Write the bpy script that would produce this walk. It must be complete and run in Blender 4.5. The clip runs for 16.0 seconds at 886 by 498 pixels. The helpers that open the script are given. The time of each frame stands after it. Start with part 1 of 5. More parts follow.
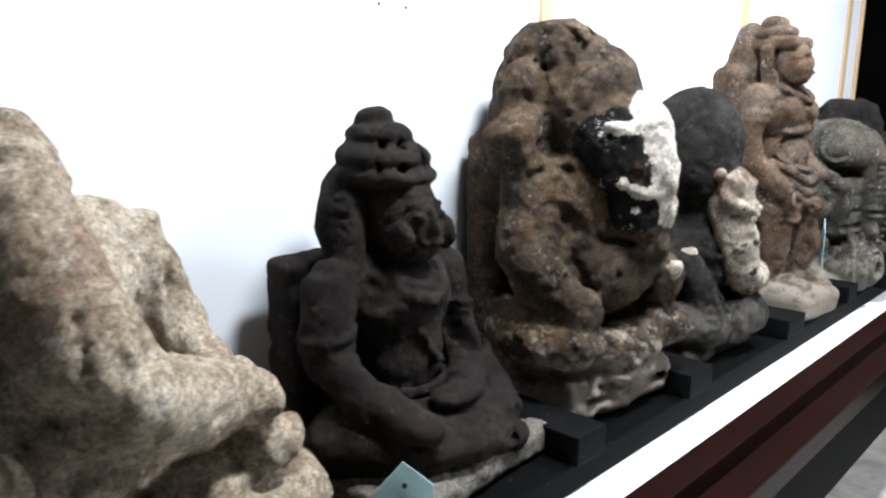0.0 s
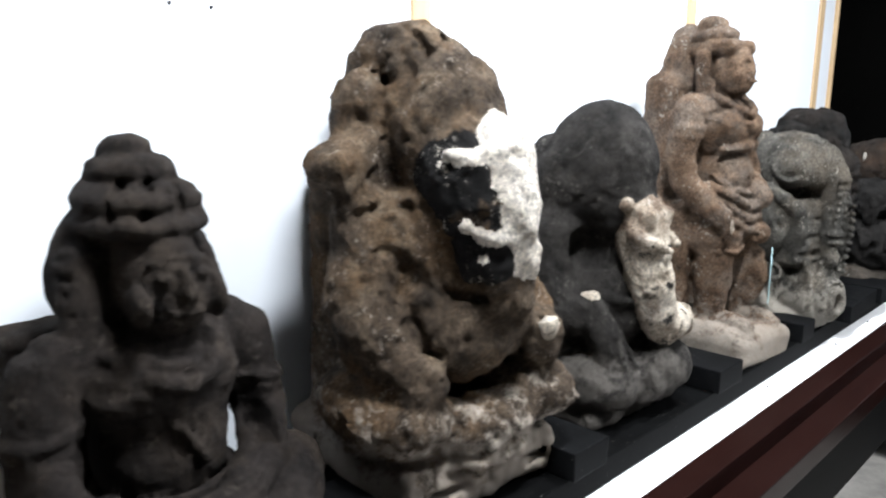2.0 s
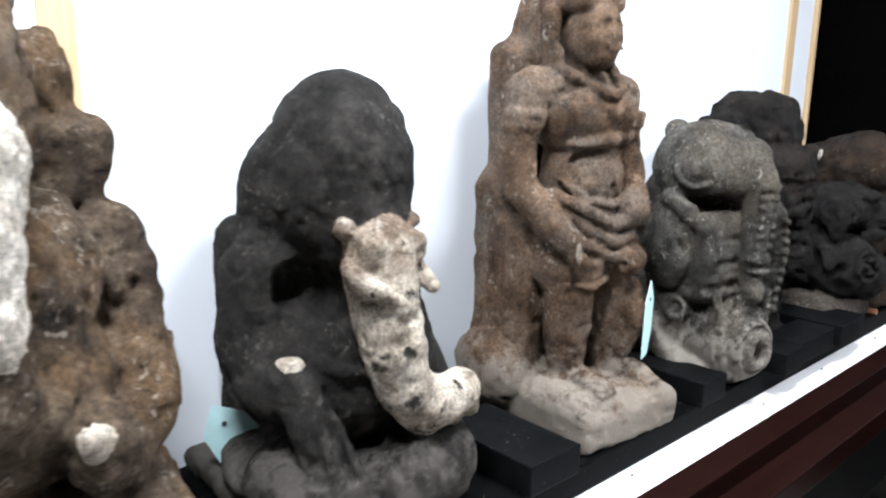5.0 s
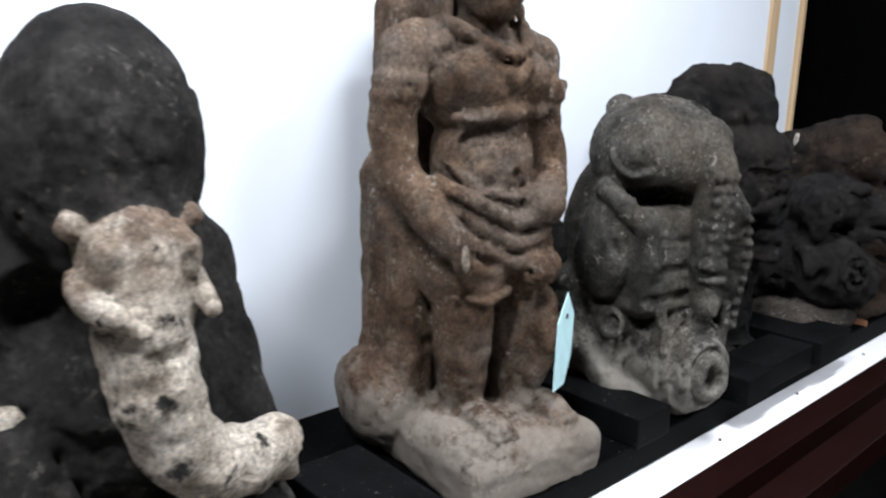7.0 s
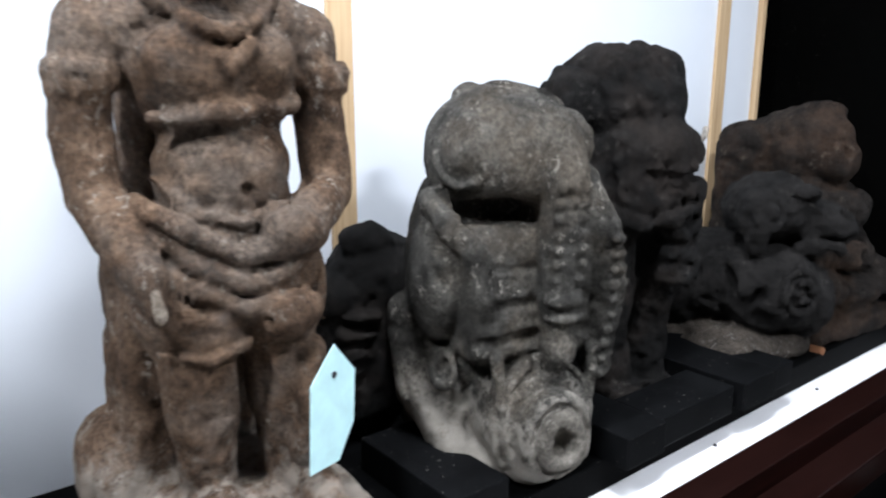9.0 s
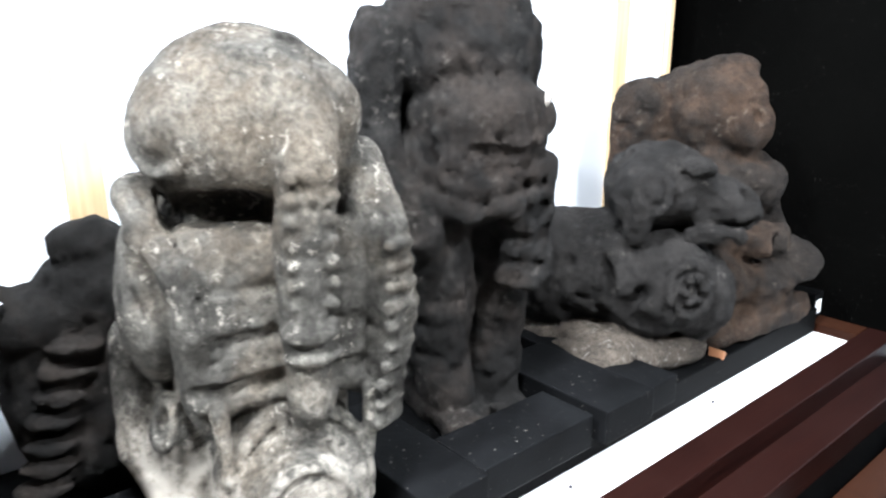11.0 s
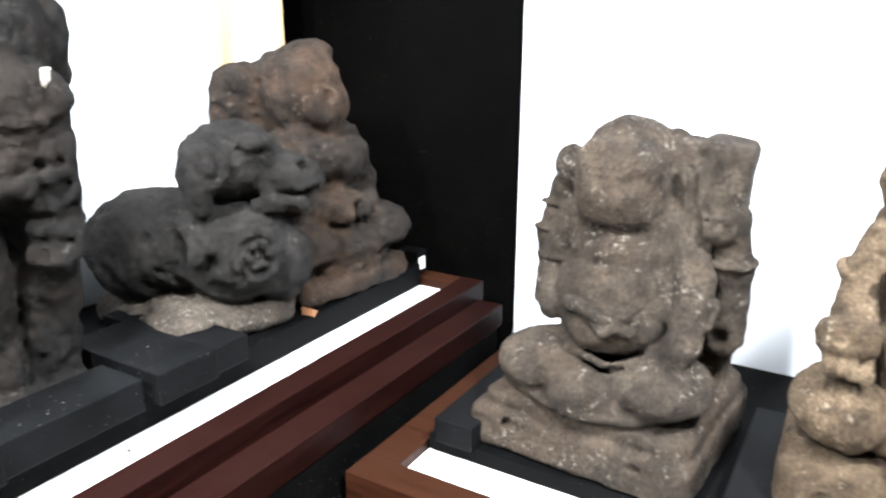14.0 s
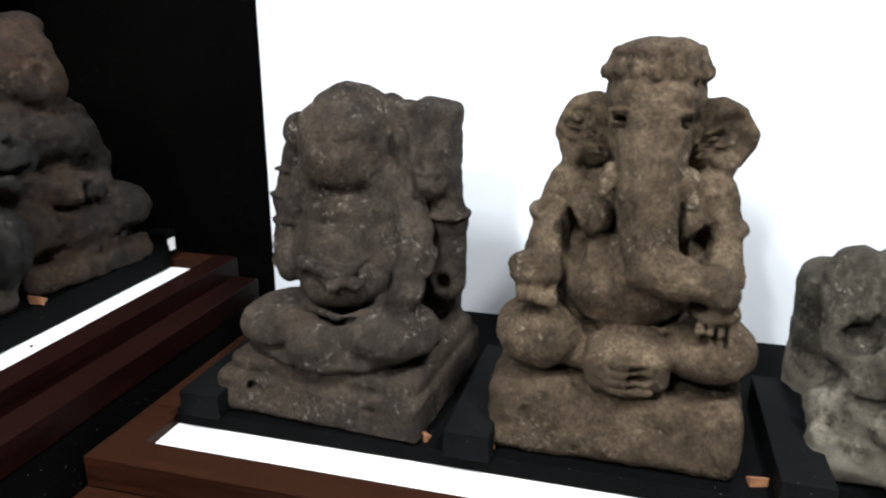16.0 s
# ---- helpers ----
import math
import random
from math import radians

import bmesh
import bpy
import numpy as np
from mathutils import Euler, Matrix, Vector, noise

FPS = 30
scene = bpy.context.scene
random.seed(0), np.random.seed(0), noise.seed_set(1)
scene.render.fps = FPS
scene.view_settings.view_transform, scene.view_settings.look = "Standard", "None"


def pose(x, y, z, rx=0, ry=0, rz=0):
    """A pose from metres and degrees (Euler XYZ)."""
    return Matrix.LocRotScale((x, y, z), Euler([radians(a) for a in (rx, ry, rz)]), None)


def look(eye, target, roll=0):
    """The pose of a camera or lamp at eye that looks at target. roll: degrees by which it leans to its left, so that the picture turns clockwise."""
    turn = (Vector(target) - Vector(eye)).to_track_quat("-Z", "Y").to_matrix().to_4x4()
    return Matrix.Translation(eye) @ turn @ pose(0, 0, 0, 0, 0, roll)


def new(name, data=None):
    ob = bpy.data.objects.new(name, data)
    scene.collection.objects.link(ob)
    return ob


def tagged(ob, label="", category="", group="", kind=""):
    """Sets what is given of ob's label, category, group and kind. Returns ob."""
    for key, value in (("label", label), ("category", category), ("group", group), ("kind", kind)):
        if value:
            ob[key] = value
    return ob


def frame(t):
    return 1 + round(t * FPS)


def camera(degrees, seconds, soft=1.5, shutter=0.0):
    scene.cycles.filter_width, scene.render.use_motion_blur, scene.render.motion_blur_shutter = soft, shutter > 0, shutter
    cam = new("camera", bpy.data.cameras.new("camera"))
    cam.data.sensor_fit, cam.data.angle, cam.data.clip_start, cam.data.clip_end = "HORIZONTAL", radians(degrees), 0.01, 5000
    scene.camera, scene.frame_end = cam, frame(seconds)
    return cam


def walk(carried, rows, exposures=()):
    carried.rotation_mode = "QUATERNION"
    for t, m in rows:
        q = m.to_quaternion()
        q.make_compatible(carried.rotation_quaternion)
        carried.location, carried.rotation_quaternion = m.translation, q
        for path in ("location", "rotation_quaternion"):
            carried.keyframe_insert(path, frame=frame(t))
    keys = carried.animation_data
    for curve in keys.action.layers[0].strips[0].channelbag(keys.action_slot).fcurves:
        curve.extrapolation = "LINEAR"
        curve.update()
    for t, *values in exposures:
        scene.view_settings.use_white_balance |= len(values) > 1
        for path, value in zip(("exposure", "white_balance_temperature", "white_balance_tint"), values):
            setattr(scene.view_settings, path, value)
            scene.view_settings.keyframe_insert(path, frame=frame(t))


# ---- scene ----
cam = camera(62.5, 16.0, soft=2.2, shutter=0.5)
PATH = [
    (0, (0.568, -3.9, 1.253), (-0.791, -2.484, 0.87), 0.7),
    (0.5, (0.596, -3.821, 1.269), (-0.768, -2.411, 0.88), 0.5),
    (1, (0.598, -3.727, 1.273), (-0.765, -2.315, 0.883), 0.7),
    (1.5, (0.585, -3.617, 1.276), (-0.778, -2.202, 0.9), 0.7),
    (2, (0.593, -3.473, 1.287), (-0.782, -2.071, 0.911), 0.5),
    (2.5, (0.598, -3.348, 1.29), (-0.782, -1.954, 0.899), 0.6),
    (3, (0.608, -3.23, 1.274), (-0.774, -1.837, 0.885), 0.6),
    (3.5, (0.611, -3.099, 1.274), (-0.773, -1.708, 0.885), 0.7),
    (4, (0.644, -2.953, 1.289), (-0.779, -1.608, 0.879), 1.0),
    (6.5, (0.569, -2.416, 1.234), (-0.896, -1.116, 0.824), 0.9),
    (7, (0.558, -2.335, 1.231), (-0.903, -1.037, 0.805), 1.2),
    (7.5, (0.566, -2.226, 1.228), (-0.904, -0.939, 0.799), 0.8),
    (8, (0.581, -2.106, 1.24), (-0.905, -0.842, 0.8), 0.6),
    (8.5, (0.592, -1.981, 1.238), (-0.918, -0.747, 0.797), 0.2),
    (9, (0.59, -1.869, 1.229), (-0.935, -0.654, 0.785), 0.0),
    (11.5, (0.524, -1.407, 1.215), (-0.894, -0.123, 0.633), 0.3),
    (12, (0.601, -1.373, 1.215), (-0.758, -0.027, 0.633), 0.4),
    (12.5, (0.679, -1.348, 1.206), (-0.605, 0.079, 0.646), 0.3),
    (13, (0.759, -1.33, 1.207), (-0.417, 0.189, 0.647), 0.3),
    (13.5, (0.818, -1.316, 1.205), (-0.258, 0.273, 0.641), 0.2),
    (14, (0.868, -1.315, 1.207), (-0.116, 0.328, 0.631), 0.2),
    (14.5, (0.916, -1.317, 1.202), (0.038, 0.384, 0.624), 0.3),
    (15, (0.974, -1.315, 1.193), (0.232, 0.45, 0.614), 0.3),
    (15.5, (1.012, -1.32, 1.178), (0.416, 0.5, 0.6), 0.3),
    (16, (1.023, -1.328, 1.173), (0.524, 0.514, 0.576), 0.3),
]
# the clip's camera opens and closes its exposure along the walk
EXPOSURES = [(0.0, 0.28, 6300, 10), (2.0, 0.38, 6400, 10), (3.5, 0.62, 6400, 10), (4.2, 0.62, 6350, 10), (6.3, -0.2, 6300, 12), (7.5, -0.2, 6200, 12), (9.2, 0.18, 6150, 12), (11.3, 2.05, 6300, 10), (13.0, 2.35, 6550, 10), (13.5, 2.35, 6550, 10), (14.5, 1.8, 6550, 10), (15.3, 1.25, 6550, 10), (16.0, 0.5, 6600, 10)]
walk(cam, [(t, look(eye, target, roll)) for t, eye, target, roll in PATH], EXPOSURES)

# ---- light: ceiling lamps over the aisle, and the room's dim grey surroundings ----
world = bpy.data.worlds.new("room")
world.use_nodes = True
world.node_tree.nodes["Background"].inputs[0].default_value = (0.8, 0.88, 1.0, 1)
world.node_tree.nodes["Background"].inputs[1].default_value = 0.02
scene.world = world


def ceiling_lamp(x, y, z, watts, size, size_y, colour=(1.0, 0.97, 0.93)):
    data = bpy.data.lights.new("lamp_light", "AREA")
    data.shape, data.size, data.size_y, data.energy, data.color = "RECTANGLE", size, size_y, watts, colour
    ob = new("lamp_light", data)
    ob.matrix_world = pose(x, y, z)
    return ob


LAMP_WHITE = (0.94, 0.97, 1.0)
ceiling_lamp(0.32, -2.75, 2.62, 78, 0.15, 0.5, LAMP_WHITE)
ceiling_lamp(0.35, -1.5, 2.62, 52, 0.15, 0.5, LAMP_WHITE)
ceiling_lamp(1.65, -0.85, 2.62, 68, 0.15, 0.5, LAMP_WHITE)

# ---- materials ----
def ramp(nt, fac, stops):
    r = nt.nodes.new("ShaderNodeValToRGB")
    els = r.color_ramp.elements
    while len(els) < len(stops):
        els.new(0.5)
    for e, (p, c) in zip(els, stops):
        e.position, e.color = p, (*c, 1)
    nt.links.new(fac, r.inputs[0])
    return r.outputs[0]


def noise_out(nt, scale, detail=6.0, rough=0.6, space="Object", stretch=None):
    co = nt.nodes.new("ShaderNodeTexCoord").outputs[space]
    if stretch:
        m = nt.nodes.new("ShaderNodeMapping")
        m.inputs["Scale"].default_value = stretch
        nt.links.new(co, m.inputs[0])
        co = m.outputs[0]
    n = nt.nodes.new("ShaderNodeTexNoise")
    n.inputs["Scale"].default_value, n.inputs["Detail"].default_value, n.inputs["Roughness"].default_value = scale, detail, rough
    nt.links.new(co, n.inputs["Vector"])
    return n.outputs["Fac"]


def mixc(nt, fac, a, b, mode="MIX"):
    m = nt.nodes.new("ShaderNodeMix")
    m.data_type, m.blend_type = "RGBA", mode
    if isinstance(fac, float):
        m.inputs[0].default_value = fac
    else:
        nt.links.new(fac, m.inputs[0])
    for k, v in ((6, a), (7, b)):
        if isinstance(v, tuple):
            m.inputs[k].default_value = (*v, 1)
        else:
            nt.links.new(v, m.inputs[k])
    return m.outputs[2]


def bump(nt, bsdf, height, strength, dist, base=None):
    b = nt.nodes.new("ShaderNodeBump")
    b.inputs["Strength"].default_value, b.inputs["Distance"].default_value = strength, dist
    nt.links.new(height, b.inputs["Height"])
    if base:
        nt.links.new(base, b.inputs["Normal"])
    nt.links.new(b.outputs[0], bsdf.inputs["Normal"])
    return b.outputs[0]


def material(name, rough=0.8, spec=0.3):
    m = bpy.data.materials.new(name)
    m.use_nodes = True
    b = m.node_tree.nodes["Principled BSDF"]
    b.inputs["Roughness"].default_value = rough
    b.inputs["Specular IOR Level"].default_value = spec
    return m, m.node_tree, b


def stone_shader(nt, dark, mid, light, bloom=(0.5, 0.48, 0.44), bloom_amount=0.35, tint=None, tint_amount=0.0, low=0.0, pit=1.0, gain=1.0):
    """Weathered volcanic stone: mottled tones, pale lichen or salt specks, pits. low: a pale salt bloom near the foot."""
    b = nt.nodes.new("ShaderNodeBsdfPrincipled")
    b.inputs["Roughness"].default_value, b.inputs["Specular IOR Level"].default_value = 0.9, 0.2
    dark, mid, light = (tuple(min(0.9, v * gain) for v in c) for c in (dark, mid, light))
    col = ramp(nt, noise_out(nt, 11, 8, 0.7), [(0.32, dark), (0.5, mid), (0.68, light)])
    if tint:
        f = ramp(nt, noise_out(nt, 5.3, 5, 0.65), [(0.47, (0, 0, 0)), (0.6, (tint_amount,) * 3)])
        col = mixc(nt, f, col, tint)
    grain = noise_out(nt, 150, 5, 0.75)
    col = mixc(nt, 0.8, col, ramp(nt, grain, [(0.32, (0.25, 0.25, 0.25)), (0.52, (1, 1, 1)), (0.7, (1.7, 1.7, 1.7))]), "MULTIPLY")
    patch = ramp(nt, noise_out(nt, 14, 6, 0.65), [(0.5, (0, 0, 0)), (0.6, (1, 1, 1))])
    speck = ramp(nt, noise_out(nt, 95, 4, 0.65), [(0.56, (0, 0, 0)), (0.63, (bloom_amount,) * 3)])
    col = mixc(nt, mixc(nt, 1.0, patch, speck, "MULTIPLY"), col, bloom)
    if low > 0:
        co = nt.nodes.new("ShaderNodeTexCoord").outputs["Object"]
        sep = nt.nodes.new("ShaderNodeSeparateXYZ")
        nt.links.new(co, sep.inputs[0])
        mx = nt.nodes.new("ShaderNodeMath")
        mx.operation = "MULTIPLY_ADD"
        mx.inputs[1].default_value, mx.inputs[2].default_value = -1.6, 0.62
        nt.links.new(sep.outputs[2], mx.inputs[0])
        ad = nt.nodes.new("ShaderNodeMath")
        ad.operation = "ADD"
        nt.links.new(mx.outputs[0], ad.inputs[0])
        nt.links.new(noise_out(nt, 18, 8, 0.75), ad.inputs[1])
        col = mixc(nt, ramp(nt, ad.outputs[0], [(0.86, (0, 0, 0)), (0.98, (low,) * 3)]), col, bloom)
    nt.links.new(col, b.inputs["Base Color"])
    v = nt.nodes.new("ShaderNodeTexVoronoi")
    v.inputs["Scale"].default_value = 60
    nt.links.new(nt.nodes.new("ShaderNodeTexCoord").outputs["Object"], v.inputs["Vector"])
    n1 = bump(nt, b, v.outputs["Distance"], 0.5 * pit, 0.008)
    n2 = bump(nt, b, noise_out(nt, 34, 8, 0.78), 1.0, 0.032, n1)
    bump(nt, b, grain, 0.9, 0.007, n2)
    return b.outputs[0]


def stone(name, *layers):
    """A stone material; each further layer is a repair that covers the zone of that number."""
    m = bpy.data.materials.new(name)
    m.use_nodes = True
    nt = m.node_tree
    nt.nodes.remove(nt.nodes["Principled BSDF"])
    out = stone_shader(nt, **layers[0])
    for i, lay in enumerate(layers[1:]):
        at = nt.nodes.new("ShaderNodeAttribute")
        at.attribute_name = "zone_%d" % (i + 1)
        ad = nt.nodes.new("ShaderNodeMath")
        ad.operation = "MULTIPLY_ADD"
        ad.inputs[1].default_value = lay.get("ragged", 0.7)
        nt.links.new(noise_out(nt, 38, 5, 0.7), ad.inputs[0])
        nt.links.new(at.outputs["Fac"], ad.inputs[2])
        f = ramp(nt, ad.outputs[0], [(0.78, (0, 0, 0)), (0.86, (1, 1, 1))])
        mx = nt.nodes.new("ShaderNodeMixShader")
        nt.links.new(f, mx.inputs[0])
        nt.links.new(out, mx.inputs[1])
        nt.links.new(stone_shader(nt, **{k: v for k, v in lay.items() if k != "ragged"}), mx.inputs[2])
        out = mx.outputs[0]
    nt.links.new(out, nt.nodes["Material Output"].inputs[0])
    return m


def tones(dark, mid, light, bloom=(0.5, 0.48, 0.44), bloom_amount=0.35, tint=None, tint_amount=0.0, **more):
    return dict(dark=dark, mid=mid, light=light, bloom=bloom, bloom_amount=bloom_amount, tint=tint, tint_amount=tint_amount, **more)


CREAM = tones((0.12, 0.075, 0.048), (0.62, 0.54, 0.44), (0.76, 0.7, 0.61), (0.8, 0.76, 0.68), 0.4, (0.15, 0.09, 0.055), 0.85, pit=0.4)
WHITE = tones((0.6, 0.53, 0.45), (0.72, 0.66, 0.58), (0.78, 0.73, 0.66), (0.8, 0.76, 0.7), 0.3, pit=0.2)
BLACK = tones((0.003, 0.003, 0.003), (0.006, 0.005, 0.005), (0.01, 0.009, 0.008), (0.6, 0.55, 0.48), 0.9, pit=0.5)
GREYISH = tones((0.1, 0.09, 0.075), (0.22, 0.2, 0.17), (0.34, 0.31, 0.27), (0.5, 0.47, 0.42), 0.5)
STONE_PALE = stone("pale_stone", tones((0.13, 0.09, 0.058), (0.55, 0.46, 0.34), (0.76, 0.69, 0.58), (0.8, 0.76, 0.68), 0.6, (0.19, 0.1, 0.06), 0.7, pit=0.5))
STONE_BUDDHA = stone("dark_brown_stone", tones((0.008, 0.006, 0.0055), (0.02, 0.0155, 0.0135), (0.042, 0.033, 0.028), (0.2, 0.17, 0.14), 0.25, (0.05, 0.036, 0.024), 0.4), GREYISH)
STONE_BROWN = stone("brown_stone", tones((0.014, 0.01, 0.007), (0.085, 0.061, 0.042), (0.21, 0.16, 0.112), (0.46, 0.4, 0.34), 0.45, (0.13, 0.072, 0.03), 0.6, low=0.85, pit=1.6), BLACK, dict(WHITE, ragged=0.9), CREAM)
STONE_GREY = stone("grey_stone", tones((0.009, 0.008, 0.0075), (0.03, 0.027, 0.0245), (0.065, 0.059, 0.054), (0.3, 0.27, 0.24), 0.3, low=0.3), CREAM)
STONE_RUST = stone("rust_brown_stone", tones((0.034, 0.02, 0.013), (0.165, 0.104, 0.066), (0.3, 0.205, 0.14), (0.46, 0.41, 0.35), 0.75, (0.15, 0.145, 0.135), 0.45, low=0.55), CREAM)
STONE_MAKARA = stone("grey_green_stone", tones((0.02, 0.0185, 0.016), (0.085, 0.08, 0.07), (0.2, 0.188, 0.165), (0.5, 0.46, 0.4), 0.6, (0.14, 0.1, 0.062), 0.35, low=0.6, pit=0.8), GREYISH)
STONE_BLACK = stone("blackish_stone", tones((0.003, 0.0027, 0.0025), (0.009, 0.0084, 0.0078), (0.026, 0.024, 0.022), (0.16, 0.145, 0.13), 0.35, (0.035, 0.024, 0.018), 0.4), dict(WHITE, ragged=0.3))
STONE_LION = stone("dark_grey_stone", tones((0.006, 0.0055, 0.005), (0.016, 0.0145, 0.0135), (0.034, 0.031, 0.029), (0.16, 0.145, 0.13), 0.35), tones((0.03, 0.024, 0.019), (0.07, 0.058, 0.047), (0.12, 0.1, 0.08)))
STONE_WARM = stone("warm_grey_stone", tones((0.009, 0.007, 0.006), (0.024, 0.019, 0.0155), (0.05, 0.039, 0.032), (0.24, 0.2, 0.16), 0.35, (0.1, 0.054, 0.03), 0.4))
STONE_TAUPE = stone("taupe_stone", tones((0.013, 0.01, 0.0076), (0.05, 0.039, 0.03), (0.1, 0.081, 0.063), (0.42, 0.38, 0.33), 0.45, (0.075, 0.05, 0.033), 0.4, pit=0.9))
STONE_OCHRE = stone("ochre_stone", tones((0.02, 0.0135, 0.008), (0.1, 0.07, 0.044), (0.24, 0.178, 0.115), (0.4, 0.34, 0.26), 0.45, (0.055, 0.037, 0.023), 0.5, pit=1.3))
STONE_LIGHTGREY = stone("light_grey_stone", tones((0.024, 0.021, 0.016), (0.075, 0.066, 0.05), (0.15, 0.135, 0.105), (0.42, 0.38, 0.3), 0.5, low=0.4))


def painted(name, colour, rough=0.6, spec=0.3, var=0.12, scale=14.0, speck=0.0, bump_amount=0.15):
    m, nt, b = material(name, rough, spec)
    lo = tuple(c * (1 - var) for c in colour)
    hi = tuple(min(1, c * (1 + var)) for c in colour)
    col = ramp(nt, noise_out(nt, scale, 6, 0.6), [(0.35, lo), (0.65, hi)])
    if speck:
        f = ramp(nt, noise_out(nt, 160, 2, 0.5), [(0.7, (0, 0, 0)), (0.74, (speck,) * 3)])
        col = mixc(nt, f, col, (0.5, 0.47, 0.43))
    nt.links.new(col, b.inputs["Base Color"])
    bump(nt, b, noise_out(nt, 90, 5, 0.6), bump_amount, 0.003)
    return m


def timber(name, a, bcol, rough, axis=(1, 14, 14), scale=5.0, scratch=0.0, dust=None, spec=0.16):
    m, nt, b = material(name, rough, spec)
    col = ramp(nt, noise_out(nt, scale, 8, 0.62, stretch=axis), [(0.3, a), (0.7, bcol)])
    if scratch:
        f = ramp(nt, noise_out(nt, 9, 6, 0.7), [(0.52, (0, 0, 0)), (0.7, (scratch,) * 3)])
        col = mixc(nt, f, col, (0.2, 0.17, 0.15))
    # upward faces mix towards a second tone, broken up by noise
    if dust:
        geo = nt.nodes.new("ShaderNodeNewGeometry")
        sep = nt.nodes.new("ShaderNodeSeparateXYZ")
        nt.links.new(geo.outputs["Normal"], sep.inputs[0])
        f = mixc(nt, 1.0, ramp(nt, sep.outputs[2], [(0.6, (0, 0, 0)), (0.95, (1, 1, 1))]), ramp(nt, noise_out(nt, 6, 7, 0.7), [(0.3, (0.25, 0.25, 0.25)), (0.7, (1, 1, 1))]), "MULTIPLY")
        col = mixc(nt, f, col, dust)
    nt.links.new(col, b.inputs["Base Color"])
    bump(nt, b, noise_out(nt, scale * 3, 8, 0.7, stretch=axis), 0.25, 0.003)
    return m


WALL_WHITE = painted("white_painted_board", (0.75, 0.79, 0.84), 0.55, 0.3, 0.02, 3.0, bump_amount=0.05)
BLACK_BOARD = painted("black_board", (0.0008, 0.0008, 0.0007), 0.8, 0.02, 0.4, 2.0, 0.015)
BATTEN = timber("pale_pine", (0.46, 0.31, 0.17), (0.62, 0.46, 0.28), 0.6, (20, 20, 1))
MAHOGANY_Y = timber("mahogany", (0.0028, 0.0009, 0.0008), (0.01, 0.003, 0.0023), 0.36, (16, 1, 16), 5, 0.0, (0.0095, 0.0036, 0.003), 0.03)
MAHOGANY_X = timber("mahogany_brown", (0.008, 0.0027, 0.0015), (0.026, 0.009, 0.0045), 0.36, (1, 16, 16), 5, 0.0, (0.02, 0.008, 0.0046), 0.04)
STRIP_WHITE = painted("white_strip_board", (0.82, 0.82, 0.83), 0.5, 0.3, 0.03, 8.0, bump_amount=0.05)
BLACK_PAINT = painted("black_painted_wood", (0.0011, 0.0012, 0.0013), 0.7, 0.04, 0.4, 9.0, 0.08)
BLOCK_PAINT = painted("charcoal_painted_wood", (0.0028, 0.003, 0.0033), 0.65, 0.05, 0.4, 9.0, 0.1)
CONCRETE = painted("concrete", (0.42, 0.40, 0.37), 0.85, 0.2, 0.28, 7.0, bump_amount=0.5)
# for the unseen far walls: dark, so little light returns from them
LOW_BOUNCE_GREY = painted("low_bounce_dark_grey", (0.12, 0.12, 0.125), 0.8, 0.2, 0.1)
# grey chosen to hold back ceiling bounce and deepen the shadows
CEILING_LOW_BOUNCE = painted("ceiling_low_bounce", (0.22, 0.22, 0.23), 0.8, 0.2, 0.05)
TAG_PAPER = painted("pale_blue_card", (0.5, 0.74, 0.76), 0.6, 0.3, 0.06, 40.0)
LABEL_WHITE = painted("white_label", (0.8, 0.8, 0.78), 0.6, 0.3, 0.05)
RAW_WOOD = painted("raw_wood_wedge", (0.24, 0.11, 0.055), 0.7, 0.2, 0.3, 30.0)
STRING = painted("dark_string", (0.03, 0.03, 0.035), 0.8, 0.2)

# ---- building helpers ----
def part(name, bm, mat, parent=None, label="", smooth=False):
    me = bpy.data.meshes.new(name)
    bm.to_mesh(me)
    bm.free()
    for m in (mat if isinstance(mat, list) else [mat]):
        me.materials.append(m)
    if smooth:
        me.polygons.foreach_set("use_smooth", [True] * len(me.polygons))
    ob = new(name, me)
    if parent is not None:
        ob.parent = parent
    if label:
        tagged(ob, label)
    return ob


def box_bm(x0, x1, y0, y1, z0, z1, bevel=0.0, seg=2):
    bm = bmesh.new()
    bmesh.ops.create_cube(bm, size=1, matrix=Matrix.Translation(((x0 + x1) / 2, (y0 + y1) / 2, (z0 + z1) / 2)) @ Matrix.Diagonal((x1 - x0, y1 - y0, z1 - z0, 1)))
    if bevel:
        bmesh.ops.bevel(bm, geom=list(bm.edges), offset=bevel, segments=seg, affect="EDGES", profile=0.6)
    return bm


def box(name, x0, x1, y0, y1, z0, z1, mat, bevel=0.0, parent=None, label=""):
    return part(name, box_bm(x0, x1, y0, y1, z0, z1, bevel), mat, parent, label)


def empty(name, label, category, group="", kind=""):
    return tagged(new(name), label, category, group, kind)


# ---- the setting ----
tagged(box("floor", -1.3, 4.0, -7.0, 0.6, -0.1, 0.0, CONCRETE), "worn pale grey concrete floor of the store room", "floor", kind="structure")
# the ceiling is out of view; its grey keeps fill light low
tagged(box("ceiling", -1.3, 4.0, -7.0, 0.6, 2.7, 2.8, CEILING_LOW_BOUNCE), "plain white painted ceiling", "ceiling", kind="structure")
WALL = -0.545
wall_w = tagged(new("wall_west"), "white painted board wall with thin pine battens", "wall", kind="structure")
EDGES = [-7.0, -6.1, -4.88, -3.635, -2.385, -1.195, 0.0, 0.182]
